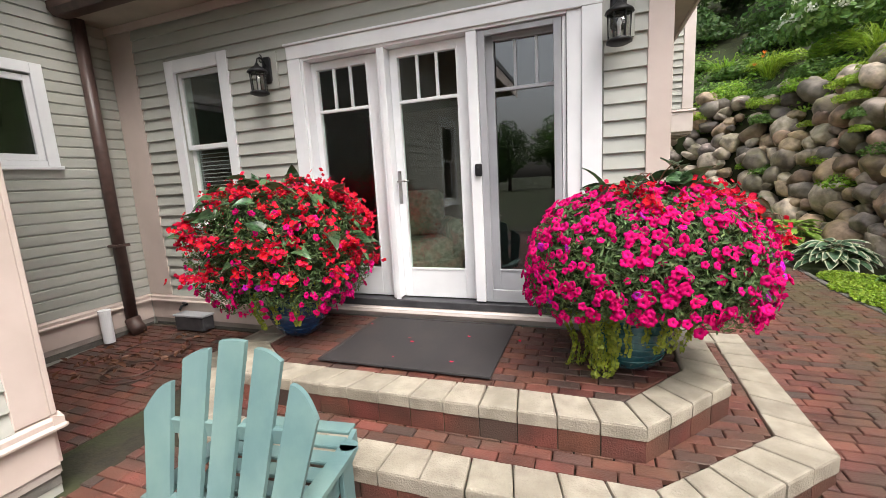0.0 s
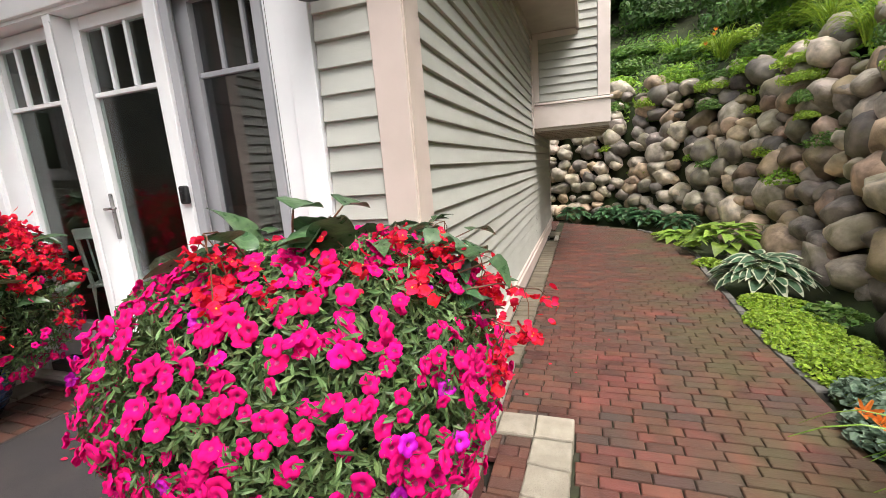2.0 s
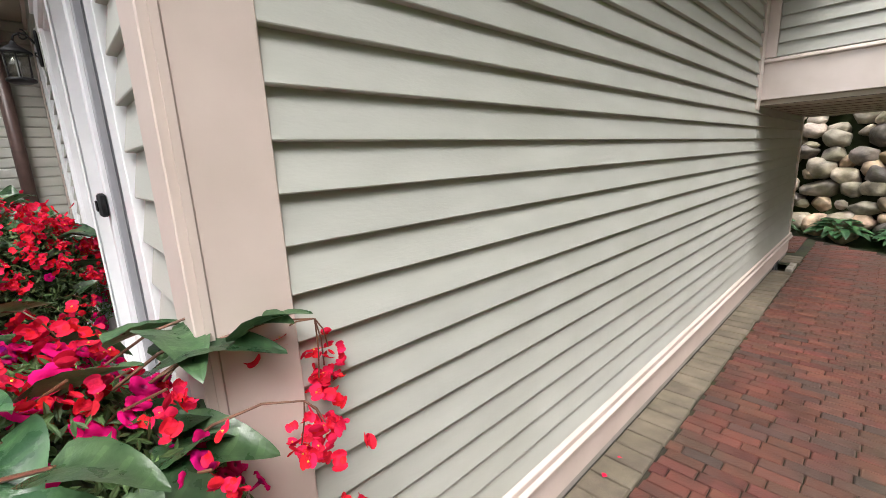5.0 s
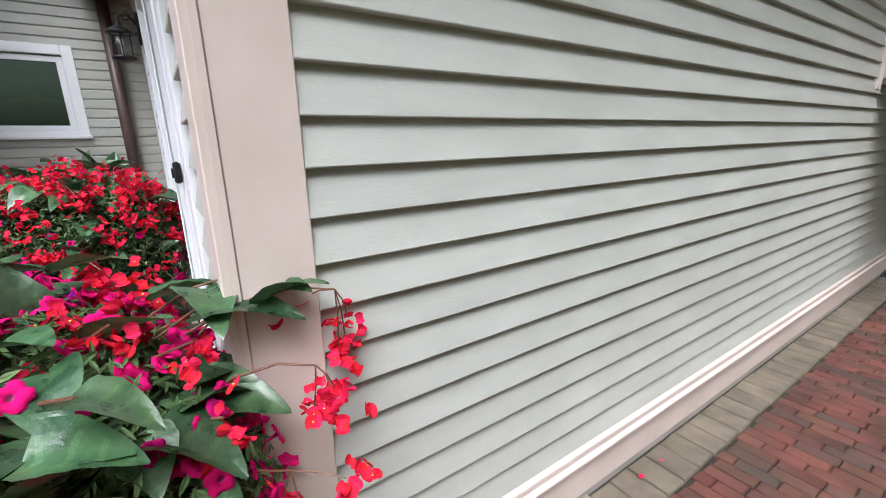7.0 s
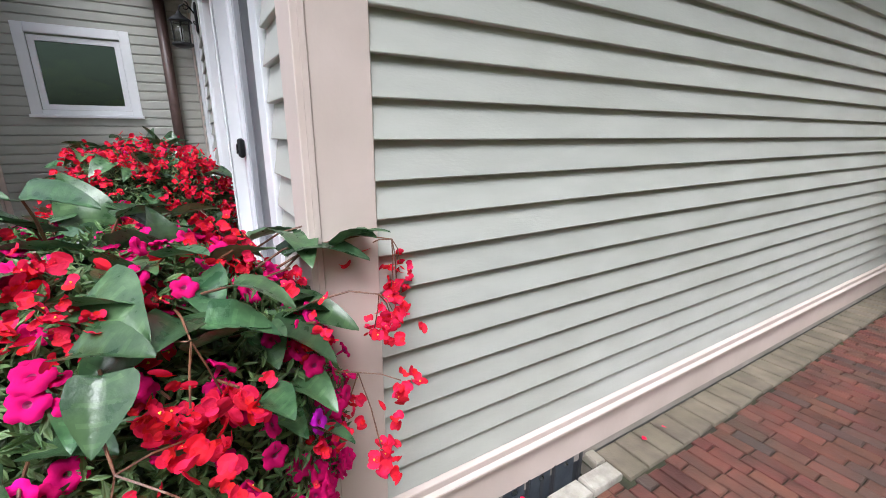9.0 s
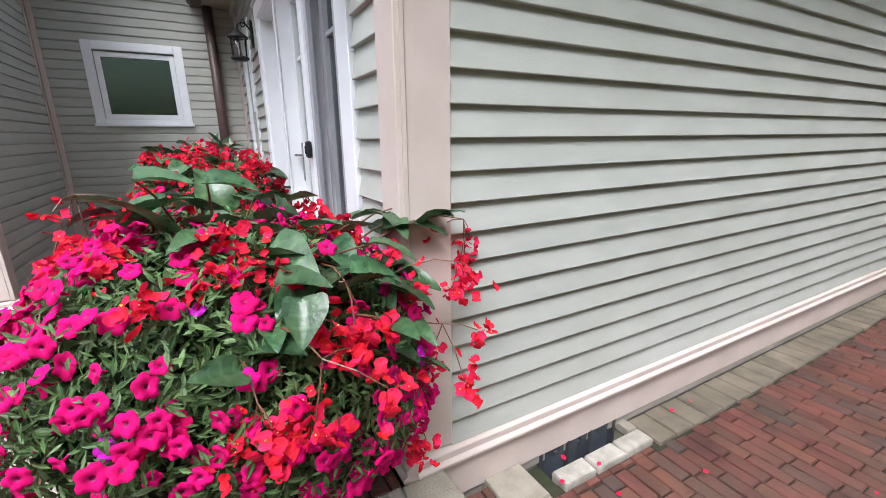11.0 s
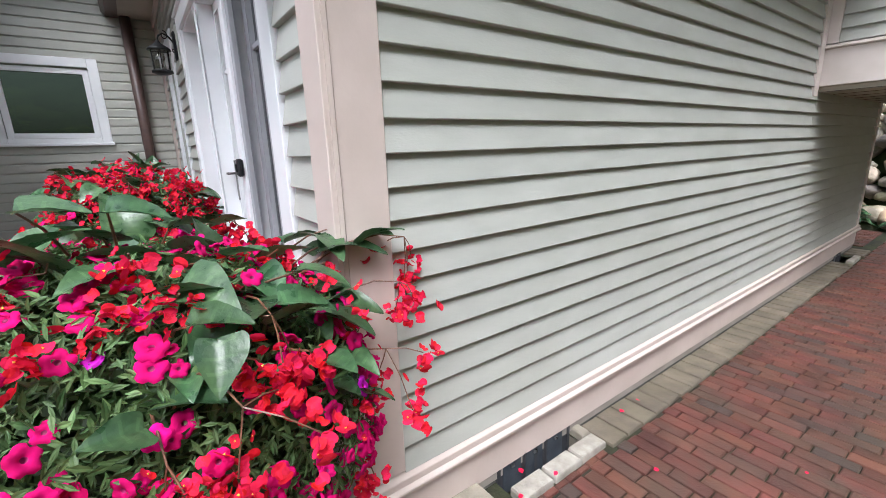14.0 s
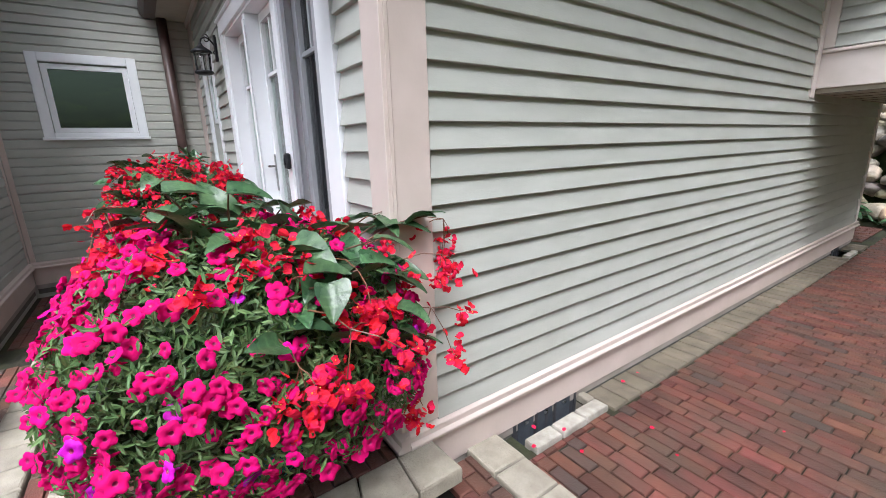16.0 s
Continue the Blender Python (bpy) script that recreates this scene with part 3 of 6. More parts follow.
part("weather_strip", boxed(south_face, -0.6315, -0.6285, -0.10, 0.008, 0.42, 2.50), BLACK, door_unit)
part("jamb_head", boxed(south_face, -2.806, -0.629, -0.15, 0.014, 2.502, 2.520), WHITE, door_unit)
part("mullion_left", boxed(south_face, -2.105, -2.038, -0.15, 0.010, 0.42, 2.501, bevel=0.004), WHITE, door_unit)
part("mullion_right", boxed(south_face, -1.352, -1.270, -0.15, 0.010, 0.42, 2.501, bevel=0.004), WHITE, door_unit)
part("dark_sill", boxed(south_face, -2.806, -0.629, -0.15, 0.028, 0.345, 0.405, bevel=0.004), SILL, door_unit, "dark metal door sill")
part("door_sill", prism(bmesh.new(), south_face, -3.00, -0.36, [(0, 0.343), (0.062, 0.330), (0.066, 0.30), (0.05, 0.285), (0.02, 0.245), (0, 0.245)]), CREAM_LIGHT,
     door_unit, "light beige sill board under the doors")


def glazed_leaf(name, label, u0, u1, g0, g1, material, glass, handle=None):
    leaf = tagged(new(name), label, kind="structure")
    bm = bmesh.new()
    z0, z1 = 0.415, 2.498
    for a, b, c, e in ((u0, g0, z0, z1), (g1, u1, z0, z1), (g0, g1, z0, 0.672), (g0, g1, 2.428, z1)):
        block(bm, south_face, a, b, DEEP - 0.045, DEEP, c, e, bevel=0.003)
    part("leaf_frame", bm, material, leaf)
    part("rail", boxed(south_face, g0, g1, DEEP - 0.035, DEEP - 0.004, 2.066, 2.092, bevel=0.003), material, leaf)
    for k in (1, 2):
        u = g0 + (g1 - g0) * k / 3
        part("glazing_bar", boxed(south_face, u - 0.011, u + 0.011, DEEP - 0.033, DEEP - 0.005, 2.093, 2.427, bevel=0.003), material, leaf)
    part("pane", boxed(south_face, g0, g1, DEEP - 0.027, DEEP - 0.021, 0.672, 2.066), glass, leaf)
    for k in range(3):
        a, b = g0 + (g1 - g0) * k / 3, g0 + (g1 - g0) * (k + 1) / 3
        part("pane", boxed(south_face, a + 0.011, b - 0.011, DEEP - 0.027, DEEP - 0.021, 2.093, 2.427), glass, leaf)
    bm = bmesh.new()
    for a, b, c, e in ((g0 - 0.012, g0, 0.66, 2.440), (g1, g1 + 0.012, 0.66, 2.440), (g0, g1, 0.66, 0.672), (g0, g1, 2.428, 2.440)):
        block(bm, south_face, a, b, DEEP, DEEP + 0.006, c, e)
    part("glass_bead", bm, material, leaf)
    return leaf


door_1 = glazed_leaf("door_1", "white glazed fixed leaf of the patio doors", -2.804, -2.108, -2.748, -2.257, WHITE, GLASS)
door_2 = glazed_leaf("door_2", "white glazed closed middle door with a steel lever", -2.035, -1.355, -1.965, -1.462, WHITE, GLASS)
door_3 = glazed_leaf("door_3", "grey-framed closed glazed leaf behind a screen", -1.267, -0.663, -1.163, -0.688, GREY_FRAME, DOOR_GLASS)
bm = bmesh.new()
for a in ((-1.267, -1.212, 0.42, 2.495), (-0.718, -0.663, 0.42, 2.495), (-1.212, -0.718, 0.42, 0.52), (-1.212, -0.718, 2.455, 2.495)):
    block(bm, south_face, a[0], a[1], -0.034, -0.006, a[2], a[3], bevel=0.003)
part("screen_frame", bm, GREY_FRAME, door_3, "grey frame of the sliding screen")
part("astragal", boxed(south_face, -2.078, -2.032, 0.011, 0.022, 0.41, 2.46, bevel=0.004), WHITE, door_2)
bm = boxed(south_face, -2.026, -1.994, DEEP + 0.001, DEEP + 0.010, 1.24, 1.52, bevel=0.004)
plate = part("door_handle", bm, STEEL, door_2, "brushed steel lever on a tall plate")
bm = tube(bmesh.new(), [(-2.010, 0.075, 1.430), (-2.010, 0.028, 1.430), (-1.995, 0.022, 1.431), (-1.905, 0.024, 1.433)], 0.008)
part("lever", bm, STEEL, plate, smooth=True)
bm = boxed(south_face, -1.312, -1.258, 0.011, 0.040, 1.437, 1.532, bevel=0.008)
latch = part("latch", bm, BLACK, door_3, "black latch box of the screen door")
part("thumb_turn", boxed(south_face, -1.294, -1.278, 0.040, 0.048, 1.46, 1.505, bevel=0.003), BLACK, latch)

# the room behind the doors
bm = bmesh.new()
for a in ((-5.04, -0.17, 0.17, 7.37, 0.30, 0.34),):
    block(bm, straight, *a)
setting("floor", bm, ROOM_FLOOR, "wooden room floor")
bm = bmesh.new()
for a in ((-5.04, -0.17, 5.0, 5.1, 0.34, 2.85), (-5.1, -5.04, 0.17, 5.1, 0.34, 2.85), (-0.19, -0.165, 0.17, 5.1, 0.34, 2.85)):
    block(bm, straight, *a)
setting("wall_room", bm, ROOM_WALL, "brown room walls")
setting("ceiling_room", boxed(straight, -5.04, -0.17, 0.17, 5.1, 2.85, 2.9), ROOM_WALL)


def armchair(x, y, turn):
    chair = thing("armchair", x, y, 0.34, "upholstered armchair in pale floral fabric with a skirt", "armchair", turn=turn)
    part("seat", boxed(straight, -0.33, 0.33, -0.36, 0.30, 0.08, 0.46, bevel=0.06), FABRIC, chair, smooth=True)
    part("skirt", boxed(straight, -0.40, 0.40, -0.40, 0.38, 0.0, 0.26, bevel=0.02), FABRIC, chair)
    part("backrest", boxed(straight, -0.37, 0.37, 0.22, 0.42, 0.30, 0.98, bevel=0.07), FABRIC, chair, smooth=True)
    for s in (-1, 1):
        part("armrest", boxed(straight, s * 0.39 - 0.08, s * 0.39 + 0.08, -0.38, 0.34, 0.2, 0.66, bevel=0.06), FABRIC, chair, smooth=True)


armchair(-2.30, 1.10, 32)


def spindle_chair(x, y, turn):
    chair = thing("side_chair", x, y, 0.34, "white painted spindle-back side chair", "chair", turn=turn)
    part("seat", boxed(straight, -0.22, 0.22, -0.21, 0.21, 0.43, 0.46, bevel=0.01), WHITE, chair)
    for sx in (-1, 1):
        part("leg", tube(bmesh.new(), [(sx * 0.20, -0.19, 0), (sx * 0.18, -0.17, 0.43)], 0.016), WHITE, chair)
        part("leg", tube(bmesh.new(), [(sx * 0.19, 0.22, 0), (sx * 0.18, 0.19, 0.43), (sx * 0.19, 0.25, 0.92)], 0.016), WHITE, chair)
    part("top_rail", boxed(straight, -0.2, 0.2, 0.235, 0.262, 0.84, 0.93, bevel=0.008), WHITE, chair)
    for k in range(5):
        part("spindle", tube(bmesh.new(), [(-0.12 + 0.06 * k, 0.19, 0.46), (-0.12 + 0.06 * k, 0.245, 0.85)], 0.008, 6), WHITE, chair)


spindle_chair(-3.08, 0.78, 212)

# ---- downspout, lanterns, fixtures ----
pipe = thing("downspout", -5.12, -0.30, 0.02, "dark brown metal downspout on the siding", "downspout")
bm = bmesh.new()
tube(bm, [(0.0, 0, 0.10), (0.0, 0, 3.2)], 0.056, 12)
part("pipe", bm, BROWN, pipe, smooth=True)
part("shoe", tube(bmesh.new(), [(0.0, 0, 0.12), (0.03, 0, 0.05), (0.13, -0.03, 0.0)], 0.072, 12), BROWN, pipe, smooth=True)
for z in (0.9,):
    part("strap", boxed(straight, -0.072, 0.072, -0.072, 0.072, z, z + 0.03, bevel=0.004), BROWN, pipe)
vent_pipe = thing("vent_pipe", -5.08, -0.575, -0.02, "short white plastic pipe against the wall", "pipe")
part("pipe_body", turned(bmesh.new(), [(0.05, 0), (0.05, 0.30), (0.055, 0.302), (0.055, 0.34), (0.042, 0.342)], 20), WHITE, vent_pipe, smooth=False)


def lantern(x, y, z):
    """A wall lantern that hangs from a scrolled bracket; x, y, z: where its back plate meets the wall."""
    lamp = thing("wall_lantern", x, y, z, "black metal wall lantern with clear glass on a scrolled bracket", "wall lamp", "lanterns beside the doors")
    part("back_plate", turned(bmesh.new(), [(0.035, -0.11), (0.05, -0.09), (0.05, 0.09), (0.035, 0.11)], 8), BLACK, lamp).matrix_basis = Matrix.Translation((0, -0.008, 0)) @ Matrix.Diagonal((1, 0.25, 1, 1))
    arm = [(0, -0.01, 0.02), (0, -0.05, 0.075), (0, -0.085, 0.09), (0, -0.118, 0.07), (0, -0.128, 0.035)]
    part("arm", tube(bmesh.new(), arm, 0.007, 6), BLACK, lamp, smooth=True)
    for line in ([(0, -0.02 - 0.03 * math.sin(t) * t / 5, -0.03 + 0.03 * math.cos(t) * t / 5) for t in [0.4 * k for k in range(14)]],
                 [(0, -0.08 + 0.024 * math.sin(t) * (1.4 - t / 5), 0.075 + 0.028 * math.cos(t) * (1.4 - t / 5)) for t in [0.4 * k for k in range(14)]]):
        part("scroll", tube(bmesh.new(), line, 0.005, 6), BLACK, lamp, smooth=True)
    c = (0, -0.128, 0)
    part("roof_cap", turned(bmesh.new(), [(0.006, 0.04), (0.012, 0.032), (0.022, 0.012), (0.045, -0.004), (0.082, -0.03), (0.088, -0.045), (0.076, -0.047)], 24, c), BLACK, lamp, smooth=True)
    part("glass", turned(bmesh.new(), [(0.068, -0.05), (0.062, -0.20)], 24, c), LAMP_GLASS, lamp, smooth=True)
    for k in range(6):
        t = math.tau * k / 6
        part("cage_bar", tube(bmesh.new(), [(0.070 * math.cos(t), -0.128 + 0.070 * math.sin(t), -0.047), (0.064 * math.cos(t), -0.128 + 0.064 * math.sin(t), -0.205)], 0.004, 6), BLACK, lamp)
    part("base_ring", turned(bmesh.new(), [(0.07, -0.20), (0.078, -0.205), (0.078, -0.22), (0.05, -0.232), (0.012, -0.236)], 24, c), BLACK, lamp, smooth=True)
    part("candle", turned(bmesh.new(), [(0.011, -0.20), (0.011, -0.12), (0.016, -0.10), (0.004, -0.075)], 10, c), WHITE, lamp, smooth=True)
    return lamp


lantern(-3.17, -0.036, 2.465)
lantern(-0.30, -0.036, 2.44)
for x, z in ((-3.17, 2.465), (-0.30, 2.44)):
    tagged(part("mounting_block", boxed(south_face, x - 0.10, x + 0.10, 0.010, 0.035, z - 0.16, z + 0.15, bevel=0.003), SIDING), "square siding block behind the lantern", kind="structure")

# ---- steps ----
def cap_stone(name, corners, z0, z1, parent, material=CAP, mesh_only=False):
    """A dressed block over a four-cornered plan, its edges worn."""
    bm = bmesh.new()
    jit = [Vector((random.uniform(-0.003, 0.003), random.uniform(-0.003, 0.003), 0)) for _ in corners]
    c = sum((Vector((*p, 0)) for p in corners), Vector()) / len(corners)
    rings = []
    for inset, z in ((0.004, z0), (0.003, z1 - 0.014), (0.007, z1 - 0.004), (0.016, z1)):
        ring = []
        for p, j in zip(corners, jit):
            v = Vector((*p, 0)) + j
            d = (c - v).normalized()
            ring.append(bm.verts.new((*(v + d * inset * 1.3)[:2], z + random.uniform(-0.0015, 0.0015))))
        rings.append(ring)
    k = len(corners)
    for a, b in zip(rings, rings[1:]):
        for i in range(k):
            bm.faces.new((a[i], a[(i + 1) % k], b[(i + 1) % k], b[i]))
    bm.faces.new(rings[-1])
    return part(name, bm, material, parent)


def cap_run(parent, inner, outer, counts, z0, z1):
    """Blocks between an inner and an outer line, so many on each stretch."""
    for i, n in enumerate(counts):
        for k in range(n):
            a, b = k / n, (k + 1) / n
            at = lambda line, t: (line[i][0] + (line[i + 1][0] - line[i][0]) * t, line[i][1] + (line[i + 1][1] - line[i][1]) * t)
            cap_stone("cap_stone", [at(inner, a), at(inner, b), at(outer, b), at(outer, a)], z0, z1, parent)


def slab(name, outline, z0, z1, material, label):
    bm = bmesh.new()
    low, high = [bm.verts.new((*p, z0)) for p in outline], [bm.verts.new((*p, z1)) for p in outline]
    bm.faces.new(low[::-1])
    bm.faces.new(high)
    k = len(outline)
    for i in range(k):
        bm.faces.new((low[i], low[(i + 1) % k], high[(i + 1) % k], high[i]))
    return setting(name, bm, material, label)


UP_IN = [(-2.80, -0.06), (-2.80, -0.80), (-2.45, -1.06), (-0.30, -1.06), (0.035, -0.62), (0.045, 0.115)]
UP_OUT = [(-3.06, -0.06), (-3.06, -0.86), (-2.60, -1.285), (-0.215, -1.285), (0.255, -0.74), (0.265, 0.125)]
LOW_IN = [(-3.28, -0.02), (-3.28, -0.78), (-2.62, -1.45), (-0.20, -1.45), (0.395, -0.90), (0.43, 0.32)]
LOW_OUT = [(-3.50, -0.02), (-3.50, -0.86), (-2.72, -1.67), (-0.11, -1.67), (0.615, -1.01), (0.64, 0.32)]
upper = slab("stair_upper", [(p[0] + (0.012 if p[0] < -1.4 else -0.012), p[1] + (0.014 if p[1] < -0.5 else 0)) for p in UP_OUT[:-1]] + [(0.25, 0.0), (0.05, -0.001)], -0.1, 0.185, MORTAR,
             "upper brick step before the doors")
lower = slab("stair_lower", [(p[0] + (0.012 if p[0] < -1.4 else -0.012), p[1] + (0.014 if p[1] < -0.5 else 0)) for p in LOW_OUT[:-1]] + [(0.63, 0.50), (0.02, 0.50), (0.02, -0.001)], -0.2, 0.015, MORTAR,
             "lower brick step")
cap_run(upper, UP_IN, UP_OUT, (4, 3, 12, 4, 4), 0.187, 0.262)
cap_run(lower, LOW_IN, LOW_OUT, (4, 5, 12, 5, 6), 0.0, 0.086)
cap_run(lower, [(0.645, 0.33), (0.02, 0.33)], [(0.645, 0.53), (0.02, 0.53)], (3,), 0.0, 0.086)

# ---- doormat ----
mat = thing("doormat", -1.61, -0.555, 0.262, "large plain black rubber doormat before the doors", "doormat")
bm = boxed(straight, -0.60, 0.60, -0.45, 0.45, 0.0, 0.012, bevel=0.005)
part("pad", bm, RUBBER, mat)
bm = bmesh.new()
for a in ((-0.60, 0.60, -0.45, -0.425), (-0.60, 0.60, 0.425, 0.45), (-0.60, -0.575, -0.425, 0.425), (0.575, 0.60, -0.425, 0.425)):
    block(bm, straight, *a, 0.010, 0.017, bevel=0.003)
part("border", bm, RUBBER, mat)


# ---- garden chair ----
def garden_chair(x, y, z, turn):
    """A slatted garden chair with a fan-shaped rounded back, turned towards the doors."""
    chair = thing("garden_chair", x, y, z, "sea-green slatted garden armchair with a rounded fan back", "chair", turn=turn)
    tops = [0.79, 0.915, 0.955, 0.925, 0.81]
    lean = 0.32
    for k, top in enumerate(tops):
        c0, c1 = (k - 2) * 0.122, (k - 2) * 0.160
        w0, w1 = 0.048, 0.058
        bm = bmesh.new()
        outline = []
        rise_l = {0: -0.11, 1: -0.04, 2: -0.008, 3: 0.0, 4: 0.0}[k]
        rise_r = {0: 0.0, 1: 0.0, 2: -0.008, 3: -0.04, 4: -0.11}[k]
        for s in range(7):
            t = s / 6
            zz = top + rise_l * (1 - t) ** 2 + rise_r * t ** 2
            outline.append((c1 - w1 + 2 * w1 * t, zz))
        outline = [(c0 - w0, 0.26)] + outline + [(c0 + w0, 0.26)]
        front = [bm.verts.new((px, lean * (pz - 0.26), pz)) for px, pz in outline]
        back = [bm.verts.new((px, lean * (pz - 0.26) + 0.02, pz)) for px, pz in outline]
        bm.faces.new(front)
        bm.faces.new(back[::-1])
        for i in range(len(outline)):
            j = (i + 1) % len(outline)
            bm.faces.new((front[i], front[j], back[j], back[i]))
        bmesh.ops.bevel(bm, geom=[e for e in bm.edges if len(e.link_faces) == 2 and e.calc_face_angle(0) > 1.0], offset=0.003, segments=1)
        part("back_slat", bm, CHAIR, chair)
    for zz, w in ((0.60, 0.33), (0.34, 0.30)):
        part("back_rail", boxed(straight, -w, w, lean * (zz - 0.26) + 0.021, lean * (zz - 0.26) + 0.045, zz, zz + 0.06, bevel=0.004), CHAIR, chair)
    for k in range(6):
        part("seat_slat", boxed(straight, -0.27, 0.27, 0.10 + 0.088 * k, 0.10 + 0.088 * k + 0.076, 0.30 + 0.014 * k, 0.318 + 0.014 * k, bevel=0.004), CHAIR, chair)
    for s in (-1, 1):
        part("armrest", prism(bmesh.new(), lambda u, d, zz: (s * (0.27 + d), u, zz), 0.04, 0.46, [(0.0, 0.36), (0.08, 0.36), (0.08, 0.382), (0.0, 0.382)]), CHAIR, chair)
        end = turned(bmesh.new(), [(0.04, 0.36), (0.04, 0.382)], 20, (s * 0.31, 0.46, 0))
        part("armrest_end", end, CHAIR, chair)
        part("leg", boxed(straight, s * 0.315 - 0.012, s * 0.315 + 0.012, 0.36, 0.45, 0.0, 0.359, bevel=0.004), CHAIR, chair)
        bm = prism(bmesh.new(), lambda u, d, zz: (u, d, zz), s * 0.29 - 0.012, s * 0.29 + 0.012, [(0.56, 0.30), (0.56, 0.395), (-0.30, 0.10), (-0.30, 0.0), (-0.20, 0.0)])
        part("side_rail", bm, CHAIR, chair)
    return chair


garden_chair(-1.72, -2.29, -0.085, 6)


# ---- plant materials ----
MAGENTA = leaf_material("magenta_petal", (0.62, 0.001, 0.14), (0.84, 0.003, 0.22), rough=0.85, spread=0.25, through_light=0.3)
VIOLET = leaf_material("violet_petal", (0.45, 0.004, 0.38), (0.62, 0.015, 0.55), rough=0.5, spread=0.2, through_light=0.3)
THROAT = surface("dark_throat", (0.26, 0.0, 0.08), (0.36, 0.002, 0.12), rough=0.6, scale=20, bump=0)
SCARLET = leaf_material("scarlet_petal", (0.60, 0.007, 0.032), (0.84, 0.020, 0.075), rough=0.7, spread=0.22, through_light=0.3, vary="island")
for petal in (MAGENTA, VIOLET, SCARLET):
    petal.node_tree.nodes["Principled BSDF"].inputs["Specular IOR Level"].default_value = 0.2
BEGONIA = leaf_material("glossy_begonia_leaf", (0.022, 0.060, 0.024), (0.062, 0.125, 0.052), rough=0.3, spread=0.4, through_light=0.15)
BEGONIA.node_tree.nodes["Principled BSDF"].inputs["Coat Weight"].default_value = 0.15
BEGONIA.node_tree.nodes["Principled BSDF"].inputs["Coat Roughness"].default_value = 0.3
BEGONIA_RIB = leaf_material("begonia_leaf_vein", (0.036, 0.085, 0.034), (0.088, 0.165, 0.072), rough=0.3, spread=0.4, through_light=0.15)
PETUNIA_LEAF = leaf_material("petunia_leaf", (0.055, 0.115, 0.035), (0.14, 0.23, 0.08), rough=0.5, spread=0.4, through_light=0.3, vary="island")
# darker leaf green with the shade inside the mounds put into its colour
SHADED_INNER_LEAF = leaf_material("shaded_inner_leaf", (0.018, 0.04, 0.012), (0.04, 0.085, 0.02), rough=0.5, spread=0.3, through_light=0.2, vary="island")
JENNY = leaf_material("yellow_green_leaf", (0.24, 0.30, 0.03), (0.36, 0.42, 0.05), rough=0.45, spread=0.25, through_light=0.35, vary="island")
LIME = leaf_material("lime_leaf", (0.22, 0.36, 0.035), (0.38, 0.52, 0.06), rough=0.45, spread=0.3, through_light=0.35, vary="island")
LIME_ONE = leaf_material("lime_hosta_leaf", (0.20, 0.34, 0.05), (0.32, 0.46, 0.08), rough=0.4, spread=0.25, through_light=0.3)
FRESH = leaf_material("fresh_green_leaf", (0.17, 0.33, 0.035), (0.34, 0.54, 0.06), rough=0.5, spread=0.35, through_light=0.35, vary="island")
MID = leaf_material("mid_green_leaf", (0.08, 0.17, 0.035), (0.17, 0.30, 0.06), rough=0.5, spread=0.4, through_light=0.3, vary="island")
DEEPGREEN = leaf_material("deep_green_leaf", (0.05, 0.11, 0.03), (0.11, 0.21, 0.05), rough=0.5, spread=0.45, through_light=0.3, vary="island")
HOSTA_DARK = leaf_material("dark_hosta_leaf", (0.04, 0.11, 0.045), (0.075, 0.17, 0.065), rough=0.35, spread=0.3, through_light=0.2)
HOSTA_BLUE = leaf_material("blue_green_hosta_leaf", (0.06, 0.13, 0.07), (0.09, 0.18, 0.09), rough=0.4, spread=0.2, through_light=0.2)
HOSTA_EDGE = leaf_material("cream_leaf_margin", (0.42, 0.46, 0.30), (0.55, 0.58, 0.42), rough=0.4, spread=0.1, through_light=0.2)
DAYLILY = leaf_material("daylily_blade", (0.12, 0.24, 0.03), (0.28, 0.42, 0.06), rough=0.4, spread=0.35, through_light=0.3, vary="island")
GREYLEAF = leaf_material("grey_green_leaf", (0.11, 0.18, 0.12), (0.19, 0.27, 0.18), rough=0.5, spread=0.35, through_light=0.25, vary="island")
ORANGE = leaf_material("orange_petal", (0.75, 0.22, 0.04), (0.9, 0.34, 0.08), rough=0.5, spread=0.15, through_light=0.3, vary="island")
WHITE_PETAL = leaf_material("white_petal", (0.72, 0.76, 0.62), (0.82, 0.84, 0.74), rough=0.6, spread=0.1, through_light=0.3, vary="island")
STAMEN = surface("yellow_stamen", (0.75, 0.45, 0.04), (0.85, 0.55, 0.06), rough=0.6, scale=30, bump=0)
STEM = surface("reddish_stem", (0.10, 0.04, 0.025), (0.18, 0.08, 0.04), rough=0.5, scale=20, bump=0.05)
GREEN_STEM = surface("green_stem", (0.07, 0.13, 0.03), (0.11, 0.19, 0.05), rough=0.5, scale=20, bump=0.05)


